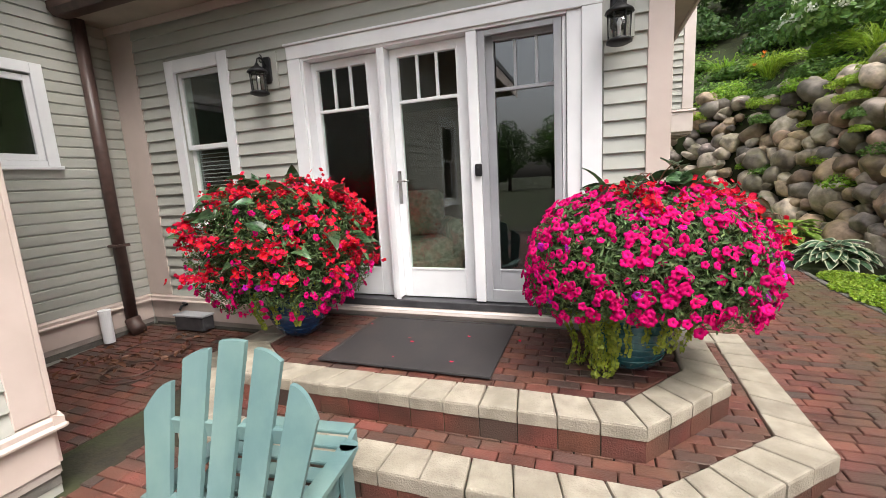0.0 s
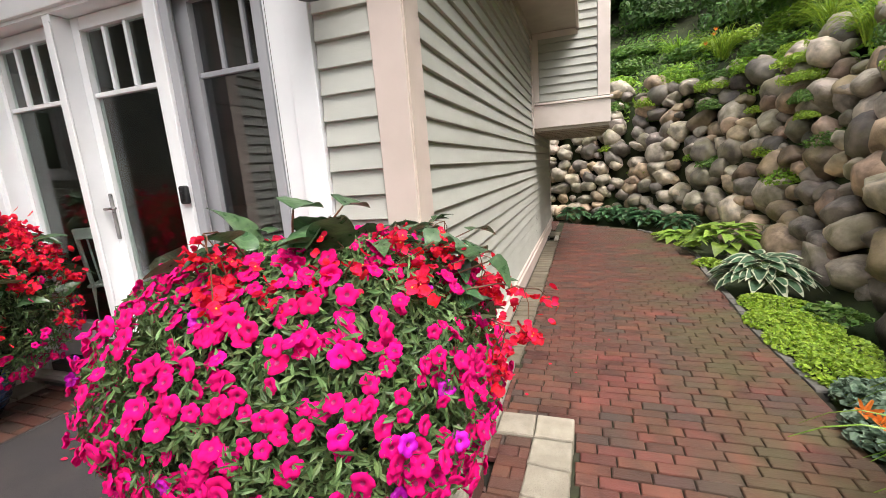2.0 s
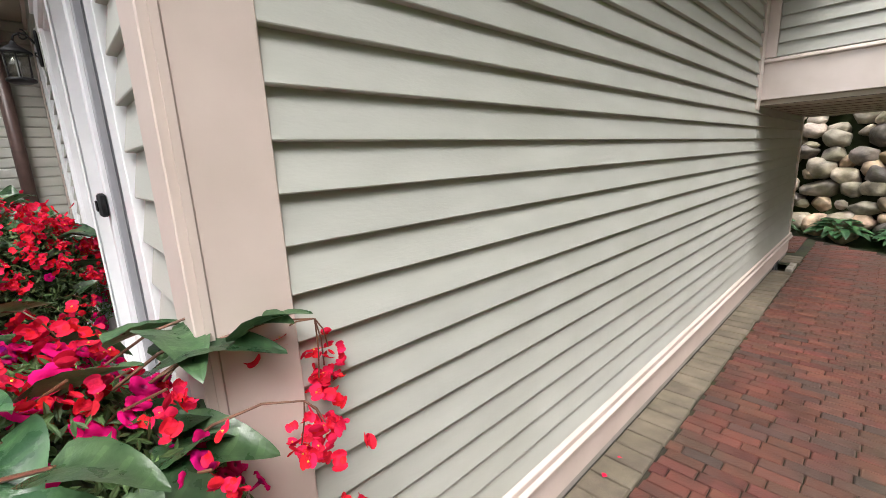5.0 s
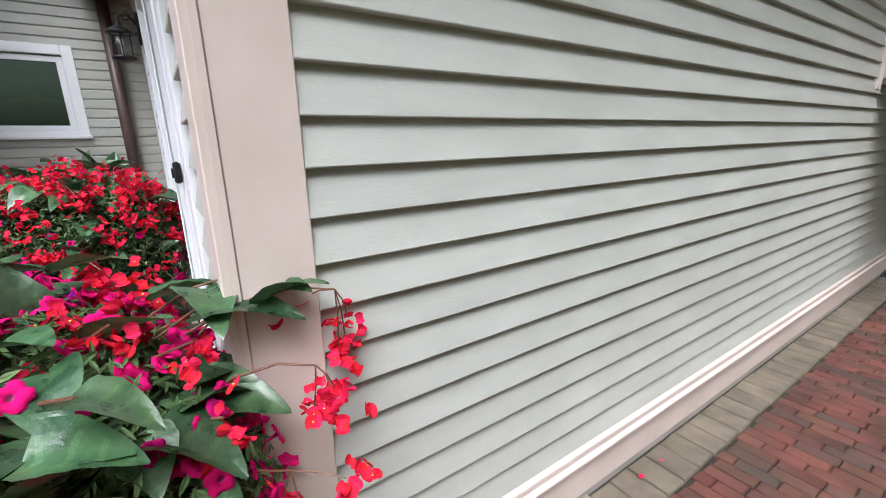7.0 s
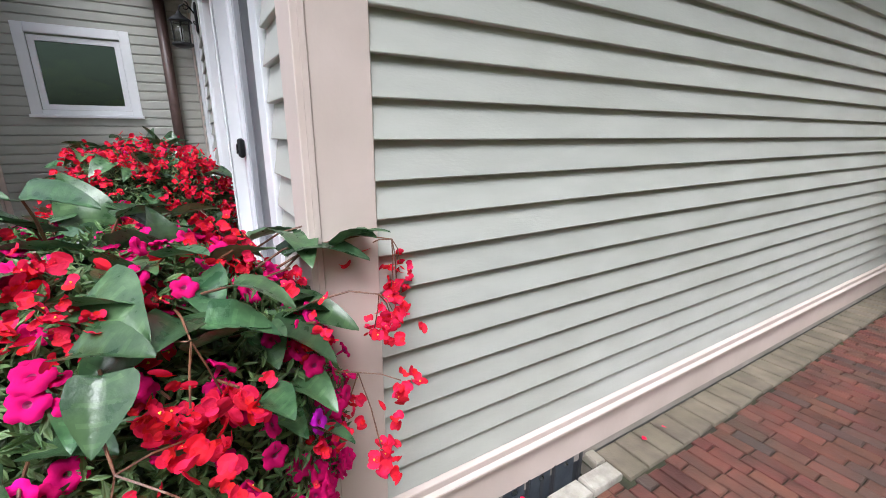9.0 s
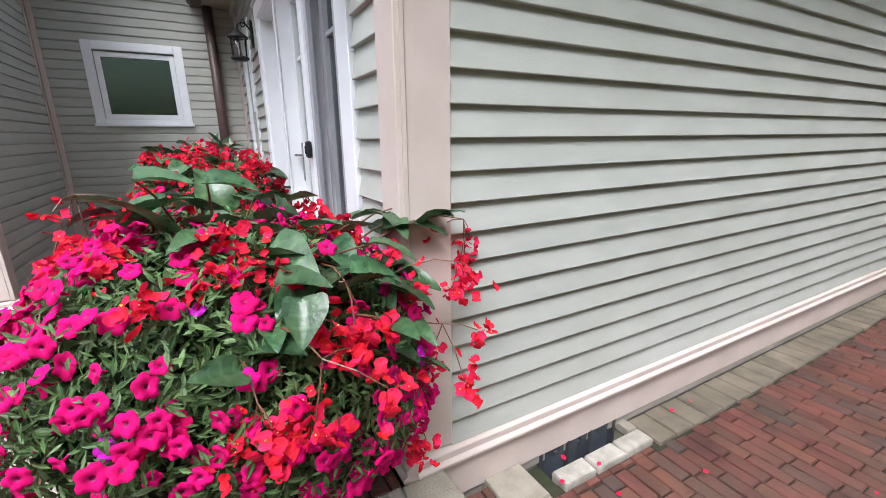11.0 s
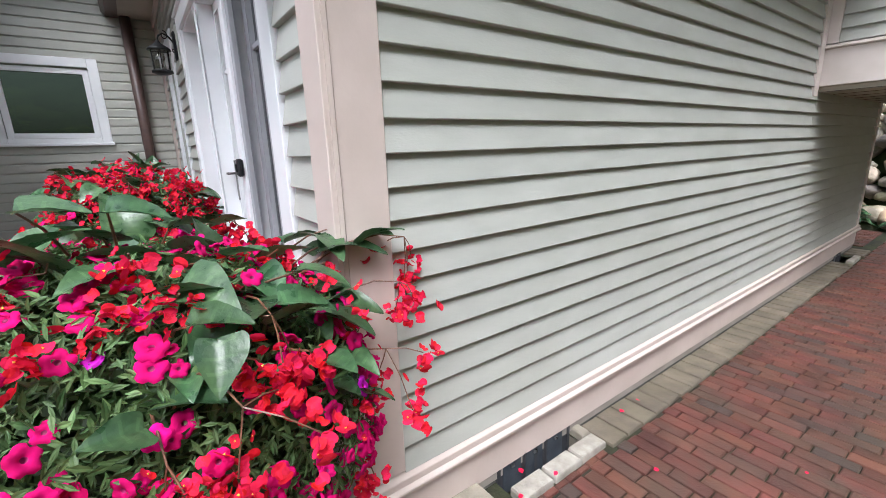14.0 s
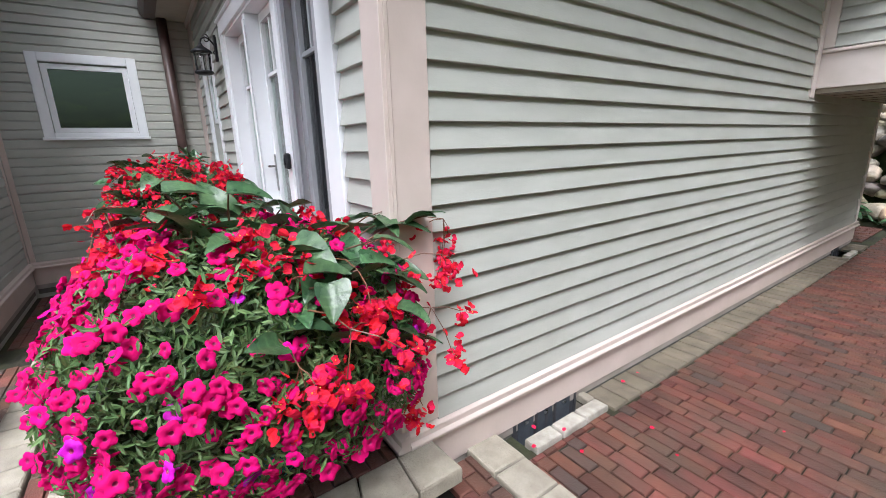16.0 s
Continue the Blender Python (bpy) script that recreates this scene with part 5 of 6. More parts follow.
def boulder_mesh(seed):
    rng = random.Random(seed)
    bm = bmesh.new()
    bmesh.ops.create_icosphere(bm, subdivisions=3, radius=1.0)
    off = Vector((rng.uniform(-50, 50), rng.uniform(-50, 50), rng.uniform(-50, 50)))
    cuts = [(Vector((rng.gauss(0, 1), rng.gauss(0, 1), rng.gauss(0, 1))).normalized(), rng.uniform(0.58, 0.86)) for _ in range(13)]
    for v in bm.verts:
        d = v.co.normalized()
        r = 1.0 + 0.16 * noise.noise(d * 1.3 + off)
        for n, c in cuts:
            k = d.dot(n)
            if k > 0:
                r = min(r, c / k + 0.04 * (1 - k))
        r = r * 1.06 + 0.035 * noise.noise(d * 3.0 + off) + 0.014 * noise.noise(d * 8 + off)
        v.co = d * r
    return mesh_of("boulder", bm, ROCK, smooth=True)


BOULDERS = [boulder_mesh(100 + k) for k in range(14)]


def along(s):
    """The foot of the bank s metres along its line: place and the direction into the bank."""
    for a, b in zip(LINE, LINE[1:]):
        ln = (b - a).length
        if s <= ln:
            t = (b - a) / ln
            return a + t * s, Vector((t.y, -t.x, 0))
        s -= ln
    return None


GREAT = [(3.02, 1.15, 0.36, 0.58), (3.42, 2.95, 1.32, 0.38), (3.35, 2.45, 0.40, 0.34), (3.60, 1.85, 1.70, 0.40), (3.30, 0.6, 1.15, 0.38), (3.30, 3.6, 0.55, 0.32),
         (3.10, -0.5, 0.45, 0.48), (3.45, -0.4, 1.3, 0.40)]
rng = random.Random(5)
for x, y, z, r in GREAT:
    ob = new("boulder", rng.choice(BOULDERS))
    ob.parent = retaining
    ob.matrix_basis = pose(x, y, z, rng.uniform(-20, 20), rng.uniform(-15, 15), rng.uniform(60, 120)) @ Matrix.Diagonal((r * 1.15, r * 0.75, r * 0.68, 1))
made = 0
s = 4.5
top_of = lambda q: 2.0 if q.y < 2.5 and q.x > 2 else 2.3 if q.y < 5 else 2.95
for row in range(16):
    s = 6.0 + rng.uniform(0, 0.3)
    while made < 440:
        got = along(s)
        if got is None or got[0].x < -2.2:
            break
        foot, into = got
        size = 0.39 if foot.y < 5 and foot.x > 2 else 0.36 if foot.x > 2.5 else 0.31
        size *= rng.choice((0.62, 0.8, 0.95, 1.05, 1.2, 1.45))
        step = (0.40 if foot.y < 5 and foot.x > 2 else 0.36 if foot.x > 2.5 else 0.31)
        z = step * 0.72 * (row + 0.45) + rng.uniform(-0.10, 0.10) - 0.04
        if z < top_of(foot) + 0.15:
            c = foot + into * (0.06 + (0.34 if foot.x > 2.5 else 0.27) * z + rng.uniform(-0.05, 0.05))
            if all((Vector((gx, gy, gz)) - Vector((c.x, c.y, z))).length > gr * 0.86 for gx, gy, gz, gr in GREAT):
                ob = new("boulder", rng.choice(BOULDERS))
                ob.parent = retaining
                turn = math.degrees(math.atan2(into.x, -into.y))
                ob.matrix_basis = pose(c.x, c.y, z, rng.uniform(-25, 25), rng.uniform(-38, 38), turn + 180 + rng.uniform(-25, 25)) @ Matrix.Diagonal(
                    (size * rng.uniform(0.58, 0.78), size * 0.55, size * rng.uniform(0.40, 0.58), 1))
                made += 1
        s += size * 1.12


# ---- beds and bank planting ----
def hosta(x, y, z, label, meshes, count, radius, height, seed, category="hosta"):
    rng = random.Random(seed)
    plant = thing("hosta", x, y, z, label, category, "hostas along the path")
    for k in range(count):
        ring = k / count
        a = k * 2.39996 + rng.uniform(-0.2, 0.2)
        r = radius * (0.15 + 0.62 * (1 - ring) ** 0.8)
        zz = height * (0.35 + 0.65 * ring ** 0.7) * rng.uniform(0.85, 1.05)
        out = Vector((math.cos(a), math.sin(a), 0.35 * ring - 0.05 + rng.uniform(-0.1, 0.15)))
        put("leaf", rng.choice(meshes), plant, math.cos(a) * r * 0.75, math.sin(a) * r * 0.75, zz, out, rng.uniform(-0.25, 0.25), rng.uniform(0.75, 1.1))
    bm = bmesh.new()
    for k in range(0, count, 2):
        a = k * 2.39996
        r = radius * 0.5
        tube(bm, [(0.02 * math.cos(a), 0.02 * math.sin(a), 0), (r * 0.5 * math.cos(a), r * 0.5 * math.sin(a), height * 0.45), (r * 0.8 * math.cos(a), r * 0.8 * math.sin(a), height * 0.62)], 0.005, 4)
    tagged(part("stem_tangle", bm, GREEN_STEM, plant), kind="stuff")
    return plant


VARIEGATED = [leaf_mesh("variegated_leaf", 0.24, 0.075, (HOSTA_BLUE, HOSTA_EDGE), b, f, 0, 0.06, margin=True) for b, f in ((0.40, 0.2), (0.6, 0.3), (0.3, 0.25))]
LIME_LEAVES = [leaf_mesh("lime_leaf", 0.27, 0.105, LIME_ONE, b, f, 0, 0.06) for b, f in ((0.35, 0.15), (0.5, 0.25), (0.25, 0.2))]
DARK_LEAVES = [leaf_mesh("dark_leaf", 0.20, 0.075, HOSTA_DARK, b, f, 0, 0.05) for b, f in ((0.35, 0.15), (0.5, 0.25), (0.2, 0.25))]
hosta(2.52, 3.55, -0.02, "mounded hosta with cream-edged blue-green leaves beside the brick path", VARIEGATED, 95, 0.56, 0.36, 1)
hosta(2.62, 5.25, -0.02, "large lime-green hosta at the foot of the stones", LIME_LEAVES, 60, 0.66, 0.46, 2)
hosta(2.25, 6.35, -0.02, "small lime-green hosta beside the brick path", LIME_LEAVES, 26, 0.34, 0.18, 3)
for k, (x, y, r) in enumerate(((2.42, 7.3, 0.48), (1.95, 8.15, 0.48), (1.25, 8.85, 0.5), (0.45, 9.25, 0.5), (-0.5, 9.55, 0.5), (1.62, 8.55, 0.4))):
    hosta(x, y, -0.02, "dark green leafy hosta at the foot of the stones", DARK_LEAVES, 60, r, 0.34, 10 + k)


def ground_cover(name, label, points, size, material, category, seed, thick=0.10, per=900, aspect=1.3):
    """A low mat of small leaves over an area given by centres and radii."""
    rng = np.random.default_rng(seed)
    cs = []
    for x, y, r in points:
        n = int(per * r * r * 3.14 / 0.2)
        a, q = rng.uniform(0, 6.283, n), r * np.sqrt(rng.random(n))
        px, py = x + q * np.cos(a), y + q * np.sin(a)
        dome = thick * (1 - (q / r) ** 2 * 0.7)
        cs.append(np.stack([px, py, rng.random(n) ** 0.5 * dome * (0.7 + 0.3 * np.sin(px * 9) * np.cos(py * 8))], 1))
    cs = np.concatenate(cs)
    x0, y0 = points[0][0], points[0][1]
    plant = thing(name, x0, y0, 0.0, label, category)
    cs[:, 0] -= x0
    cs[:, 1] -= y0
    ob = new("foliage", flakes("cover_leaves", cs, np.tile([0, 0, 1.0], (len(cs), 1)), size, material, aspect, seed=seed))
    ob.parent = plant
    return tagged(ob, kind="stuff")


ground_cover("ground_cover", "low mat of bright yellow-green creeping leaves beside the bricks", [(2.42, 2.9, 0.30), (2.36, 2.4, 0.34), (2.36, 1.95, 0.34), (2.38, 1.5, 0.32)], 0.016, LIME,
             "ground cover", 1, 0.11, 1100)
ground_cover("ground_cover", "low grey-green sedum in the bed by the path", [(2.30, 1.12, 0.22), (2.22, 0.75, 0.25), (2.30, 0.42, 0.26), (2.5, 0.9, 0.25)], 0.024, GREYLEAF, "sedum", 2, 0.30, 620, 1.05)
ground_cover("ground_cover", "small yellow-green leaves spilling on the brick edge", [(2.12, 6.9, 0.22), (2.28, 4.55, 0.2), (2.3, 5.9, 0.2)], 0.02, LIME, "ground cover", 3, 0.1, 600)
ground_cover("ground_cover", "low green leaves under the stones", [(2.75, 4.4, 0.3), (2.75, 2.6, 0.22), (2.6, 0.2, 0.3), (2.5, -0.9, 0.5), (2.4, -2.0, 0.5)], 0.03, MID, "ground cover", 4, 0.16, 350)


def blades(name, x, y, z, count, length, material, seed, label, category="daylily", flowers=0, blooms=()):
    """A fountain of long arching blades, with trumpet flowers on stalks."""
    rng = random.Random(seed)
    plant = thing(name, x, y, z, label, category)
    bm = bmesh.new()
    for k in range(count):
        a, ln, w = rng.uniform(0, math.tau), length * rng.uniform(0.6, 1.1), rng.uniform(0.006, 0.011)
        reach, rise_h = ln * rng.uniform(0.45, 0.8), ln * rng.uniform(0.45, 0.75)
        base = Vector((rng.gauss(0, 0.05), rng.gauss(0, 0.05), 0))
        prev = None
        for i in range(9):
            t = i / 8
            c = base + Vector((math.cos(a) * reach * t, math.sin(a) * reach * t, rise_h * math.sin(t * 2.3) * 0.95))
            half = Vector((-math.sin(a), math.cos(a), 0)) * w * (1 - t ** 3)
            pair = (bm.verts.new(c - half), bm.verts.new(c + Vector((0, 0, -w * 0.5))), bm.verts.new(c + half))
            if prev:
                bm.faces.new((prev[0], prev[1], pair[1], pair[0]))
                bm.faces.new((prev[1], prev[2], pair[2], pair[1]))
            prev = pair
    tagged(part("foliage", bm, material, plant), kind="stuff")
    for k in range(flowers + len(blooms)):
        a = rng.uniform(2.2, 4.5)
        tipv = Vector((math.cos(a) * length * 0.5, math.sin(a) * length * 0.5, length * rng.uniform(0.35, 0.62)))
        if k < len(blooms):
            tipv = Vector(blooms[k]) - Vector((x, y, z))
        part("flower_stalk", tube(bmesh.new(), [(0, 0, 0), tuple(tipv * 0.6 + Vector((0, 0, 0.06))), tuple(tipv)], 0.0035, 5), GREEN_STEM, plant)
        bm = bmesh.new()
        for p in range(6):
            q = Matrix.Rotation(math.tau * p / 6, 4, "Z")
            pts = [(0.004, 0, 0), (0.016, 0.010, 0.035), (0.045, 0.006, 0.065), (0.052, 0, 0.064), (0.045, -0.006, 0.065), (0.016, -0.010, 0.035)]
            vs = [bm.verts.new(q @ Vector(v)) for v in pts]
            bm.faces.new((vs[0], vs[1], vs[2], vs[3]))
            bm.faces.new((vs[0], vs[3], vs[4], vs[5]))
        me = mesh_of("daylily_flower", bm, ORANGE, recalc=False)
        put("flower", me, plant, *tipv, (1, 0, 0), 0.7, 1.0)
    return plant


blades("daylily", 2.32, 0.02, -0.02, 170, 0.98, DAYLILY, 3, "arching green daylily clump with soft orange flowers by the path", blooms=((1.96, -0.28, 0.33), (2.02, -0.36, 0.28)))
blades("daylily", 2.3, -0.95, -0.05, 150, 0.9, DAYLILY, 4, "arching green daylily clump by the path", flowers=1)
blades("daylily", 2.75, -0.4, -0.0, 130, 1.0, DAYLILY, 5, "tall arching green daylily clump under the stones", flowers=1)
blades("daylily", 2.22, 0.42, -0.01, 18, 0.38, DAYLILY, 8, "small daylily with two orange blooms at the path edge", blooms=((1.87, 0.36, 0.33), (1.84, 0.42, 0.34)))


def shrub_mesh(name, n, size, material, seed, rz=0.75, aspect=1.7):
    p, d = on_mound(n, 1.0, 1.0, rz, seed, low=-0.25, thick=0.55, lumps=7, lump=0.55)
    return flakes(name, p, d, size, material, aspect, seed=seed)


SHRUBS = {"lime": [shrub_mesh("shrub", 1500, 0.075, FRESH, 31), shrub_mesh("shrub", 1500, 0.07, LIME, 32, 0.5)],
          "mid": [shrub_mesh("shrub", 1700, 0.07, MID, 33), shrub_mesh("shrub", 1500, 0.08, MID, 34, 0.6)],
          "deep": [shrub_mesh("shrub", 1900, 0.07, DEEPGREEN, 35), shrub_mesh("shrub", 1700, 0.085, DEEPGREEN, 36, 0.9)]}
NAMES = {"lime": "bright green spreading shrub on the bank", "mid": "green leafy shrub on the bank", "deep": "dark green leafy shrub on the bank"}


def shrub(kind, x, y, z, sx, sy, sz, turn, pick=0):
    ob = new("shrub", SHRUBS[kind][pick % 2])
    ob.matrix_world = pose(x, y, z, 0, 0, turn) @ Matrix.Diagonal((sx, sy, sz, 1))
    return tagged(ob, NAMES[kind], "shrub", "shrubs on the bank")


rng = random.Random(77)
s = 3.0
while s < 26:
    got = along(s)
    if got is None:
        break
    foot, into = got
    for d, kinds, z_up, size in ((0.80, ("lime", "mid", "lime"), -0.02, 0.36), (1.2, ("lime", "lime", "mid"), 0.0, 0.42), (1.7, ("lime", "mid", "mid"), 0.0, 0.50), (2.4, ("mid", "lime", "mid", "deep"), 0.0, 0.65),
                                 (3.5, ("mid", "deep", "deep"), 0.05, 0.9), (5.0, ("deep", "deep", "mid"), 0.2, 1.3), (6.9, ("deep",), 0.6, 1.8)):
        if d > 2.6 and int(s / 0.62) % 2:
            continue
        if d < 1 and rng.random() < 0.25:
            continue
        c = foot + into * (d + rng.uniform(-0.2, 0.2)) + Vector((rng.uniform(-0.15, 0.15), rng.uniform(-0.15, 0.15), 0))
        k = size * rng.uniform(0.75, 1.25)
        shrub(rng.choice(kinds), c.x, c.y, hill(c.x, c.y) + z_up, k, k * rng.uniform(0.8, 1.2), k * rng.uniform(0.55, 0.95), rng.uniform(0, 360), rng.randrange(2))
    s += 0.62
rg = np.random.default_rng(99)
cs, ns = [], []
for _ in range(26000):
    foot, into = along(rg.uniform(5.0, 26.5))
    d = 0.85 + 5.5 * rg.random() ** 1.4
    side = Vector((-into.y, into.x, 0)) * rg.normal(0, 0.2)
    c = foot + into * d + side
    cs.append((c.x, c.y, hill(c.x, c.y) + rg.uniform(0.0, 0.14)))
    ns.append((-into.x * 0.7, -into.y * 0.7, 0.8))
cs, ns = np.array(cs), np.array(ns)
pick = np.sin(cs[:, 0] * 1.7 + 2 * np.sin(cs[:, 1] * 1.1)) + np.sin(cs[:, 1] * 2.3 + cs[:, 2]) + rg.normal(0, 0.4, len(cs))
for name, sel, mat, size in (("bank_cover", pick > 0.3, FRESH, 0.06), ("bank_cover", pick <= 0.3, MID, 0.065)):
    ob = new(name, flakes("bank_leaves", cs[sel], ns[sel], size, mat, 2.2, seed=3))
    tagged(ob, "mixed green creeping plants that cover the bank", "ground cover", kind="stuff")
# trailing green that hangs over the stones
for k, (s, z, d, sc) in enumerate(((13.2, 2.5, 0.80, 0.36), (13.0, 2.2, 0.68, 0.34), (12.7, 1.9, 0.56, 0.28), (12.3, 1.65, 0.5, 0.22), (15.3, 2.7, 0.80, 0.36), (15.0, 2.4, 0.7, 0.34), (14.8, 2.1, 0.6, 0.28), (14.6, 1.85, 0.52, 0.2),
                                  (17.2, 2.7, 0.8, 0.36), (17.0, 2.3, 0.68, 0.3), (18.4, 2.6, 0.75, 0.34), (11.2, 2.3, 0.8, 0.4), (10.8, 2.0, 0.7, 0.3), (9.3, 2.2, 0.8, 0.4), (8.4, 2.1, 0.8, 0.4), (19.6, 2.5, 0.75, 0.3))):
    foot, into = along(s)
    c = foot + into * d
    shrub("lime" if k % 3 else "mid", c.x, c.y, z, sc, sc * 0.8, sc * 0.9, 40 * k, 1)
for k, (x, y) in enumerate(((4.3, 5.6), (4.5, 7.2), (3.6, 9.6), (3.0, 10.9), (4.7, 3.8))):
    blades("grass_clump", x, y, hill(x, y), 160, 0.9, LIME if k != 3 else FRESH, 40 + k, "bright green grassy clump on the bank", "ornamental grass", flowers=3 if k == 2 else 0)


def hydrangea(x, y, z):
    plant = thing("hydrangea", x, y, z, "dark green hydrangea bush with white flower heads", "shrub")
    p, d = on_mound(1800, 0.9, 0.9, 0.8, 51, low=-0.4, thick=0.5)
    ob = new("foliage", flakes("hydrangea_leaves", p + np.array([0, 0, 0.6]), d, 0.075, MID, 1.5, seed=51))
    ob.parent = plant
    tagged(ob, kind="stuff")
    rg = random.Random(4)
    for k in range(11):
        a = rg.uniform(2.6, 4.9)
        e = rg.uniform(-0.1, 0.9)
        c = Vector((math.cos(a) * 0.88 * math.cos(e), math.sin(a) * 0.88 * math.cos(e), 0.6 + 0.78 * math.sin(e)))
        p, d = on_mound(70, 0.11, 0.11, 0.10, k, low=-0.9, thick=0.2)
        put("flower_head", flakes("hydrangea_head", p, d, 0.024, WHITE_PETAL, 1.1, seed=k), plant, *c, (1, 0, 0))


hydrangea(4.35, 8.4, hill(4.35, 8.4) + 0.3)


def tree_mesh(seed, crown_r, crown_h, height, n, material):
    rg = random.Random(seed)
    bm = bmesh.new()
    tube(bm, [(0, 0, -0.3), (0.04, 0.02, height * 0.3), (-0.05, 0.05, height * 0.6), (0.02, 0, height * 0.9)], [0.20, 0.15, 0.10, 0.03], 9)
    tips = []
    for k in range(13):
        a, z0 = rg.uniform(0, math.tau), height * rg.uniform(0.18, 0.8)
        ln = crown_r * rg.uniform(0.6, 1.05) * (1.1 - 0.5 * z0 / height)
        e = (math.cos(a) * ln, math.sin(a) * ln, z0 + ln * rg.uniform(0.2, 0.7))
        tube(bm, [(0, 0, z0), (e[0] * 0.5, e[1] * 0.5, z0 + (e[2] - z0) * 0.35), e], [0.06, 0.035, 0.012], 6)
        tips += [e, (e[0] * 0.6, e[1] * 0.6, z0 + (e[2] - z0) * 0.5)]
    tips.append((0, 0, height))
    trunk = mesh_of("trunk", bm, BARK, smooth=True)
    nr = np.random.default_rng(seed)
    cs, ns = [], []
    for t in tips:
        m = n // len(tips)
        d = nr.normal(0, 1, (m, 3))
        d /= np.linalg.norm(d, axis=1)[:, None]
        r = crown_r * 0.42 * nr.uniform(0.5, 1.0, m) ** 0.5
        cs.append(np.array(t) + d * r[:, None] * np.array([1, 1, crown_h]))
        ns.append(d + np.array([0, 0, 0.4]))
    crown = flakes("crown", np.concatenate(cs), np.concatenate(ns), 0.085, material, 1.6, seed=seed)
    return trunk, crown


TREES = [tree_mesh(61, 1.9, 0.8, 5.2, 7000, DEEPGREEN), tree_mesh(62, 2.2, 0.75, 6.0, 7500, MID)]


def tree(x, y, z, size, turn, pick):
    t = thing("tree", x, y, z, "leafy deciduous tree with a low crown on the slope", "tree", "trees on the slope", turn)
    for name, mesh in zip(("trunk", "crown"), TREES[pick % 2]):
        ob = new(name, mesh)
        ob.parent = t
        ob.scale = (size, size, size)
        if name == "crown":
            ob["kind"] = "stuff"
    return t


rng = random.Random(9)
for k, (s, d) in enumerate(((4, 7), (6.5, 6.2), (9, 7.5), (11, 5.8), (13, 7.5), (15, 6), (16.5, 8), (18, 6.2), (20, 7.5), (22, 6.5), (12, 10.5), (16, 11), (19.5, 11), (8, 11), (24.5, 8))):
    foot, into = along(s)
    c = foot + into * d
    tree(c.x, c.y, hill(c.x, c.y) - 0.2, rng.uniform(0.8, 1.15), rng.uniform(0, 360), k)
for k in range(13):
    x = -34 + 6.2 * k + rng.uniform(-2, 2)
    tree(x, -46 + rng.uniform(-5, 5), -0.2, rng.uniform(1.2, 1.7), rng.uniform(0, 360), k)

# ---- alcove odds and ends ----
bm = bmesh.new()
for loop, (r, cx, cy) in enumerate(((0.20, -4.18, -0.98), (0.17, -4.22, -0.95), (0.26, -4.35, -0.62))):
    tube(bm, [(cx + r * math.cos(t) * 1.2, cy + r * math.sin(t), 0.004 + rise(cx, cy) + 0.012 * loop) for t in [math.tau * i / 28 for i in range(28)]], 0.006, 6, closed=True)
hose = thing("garden_cable", 0, 0, 0, "thin brown cable coiled on the wet bricks", "cable")
part("coil", bm, BROWN, hose, smooth=True)
litter = np.random.default_rng(8)
p = np.stack([litter.normal(-4.35, 0.25, 60), litter.normal(-0.85, 0.3, 60), np.full(60, 0.012)], 1)
ob = tagged(new("leaf_litter", flakes("dead_leaves", p, np.tile([0, 0, 1.0], (60, 1)), 0.035, STEM, 1.7, seed=4, curl=0.35)), "dry brown leaves on the wet bricks", "leaves", kind="stuff")
unit = thing("utility_box", -4.45, -0.10, 0.0, "low grey metal utility box against the house wall", "utility box")
part("box_body", boxed(straight, -0.20, 0.20, -0.08, 0.06, 0.0, 0.15, bevel=0.01), SILL, unit)
part("box_lid", boxed(straight, -0.21, 0.21, -0.09, 0.065, 0.151, 0.17, bevel=0.004), GREY_FRAME, unit)
spigot = thing("wall_spigot", -4.62, -0.06, 0.24, "small brass wall tap on the fascia board", "tap")
part("body", tube(bmesh.new(), [(0, 0.03, 0), (0, -0.04, 0), (0, -0.07, -0.04)], 0.012, 8), BLACK, spigot)
part("wheel", turned(bmesh.new(), [(0.004, 0.02), (0.03, 0.022), (0.03, 0.03), (0.004, 0.032)], 14), BLACK, spigot)

# ---- vents by the side wall ----
def wall_vent(y0, y1, label):
    vent = thing("foundation_vent", 0.0, (y0 + y1) / 2, 0.0, label, "vent")
    h = (y1 - y0) / 2
    part("vent_plate", boxed(straight, 0.0, 0.010, -h, h, -0.12, 0.10, bevel=0.002), SILL, vent)
    bm = bmesh.new()
    for a in ((-h, -h + 0.02, -0.12, 0.10), (h - 0.02, h, -0.12, 0.10), (-h, h, 0.075, 0.10), (-0.01, 0.01, -0.12, 0.09)):
        block(bm, straight, 0.010, 0.018, a[0], a[1], a[2], a[3])
    part("vent_frame", bm, SILL, vent)
    for k in range(3):
        a = -h + 0.03 + (2 * h - 0.06) * k / 3
        b = a + (2 * h - 0.06) / 3 - 0.02
        part("vent_panel", boxed(straight, 0.0105, 0.016, a + 0.008, b - 0.008, -0.105, 0.062, bevel=0.002), VENT, vent)
        part("latch", boxed(straight, 0.0165, 0.026, (a + b) / 2 - 0.012, (a + b) / 2 + 0.012, 0.03, 0.045, bevel=0.002), STEEL, vent)
    for k in range(1, 3):
        c = -h + 0.02 + (2 * h - 0.06) * k / 3
        part("divider", boxed(straight, 0.0105, 0.028, c - 0.006, c + 0.006, -0.12, 0.072, bevel=0.002), SILL, vent)


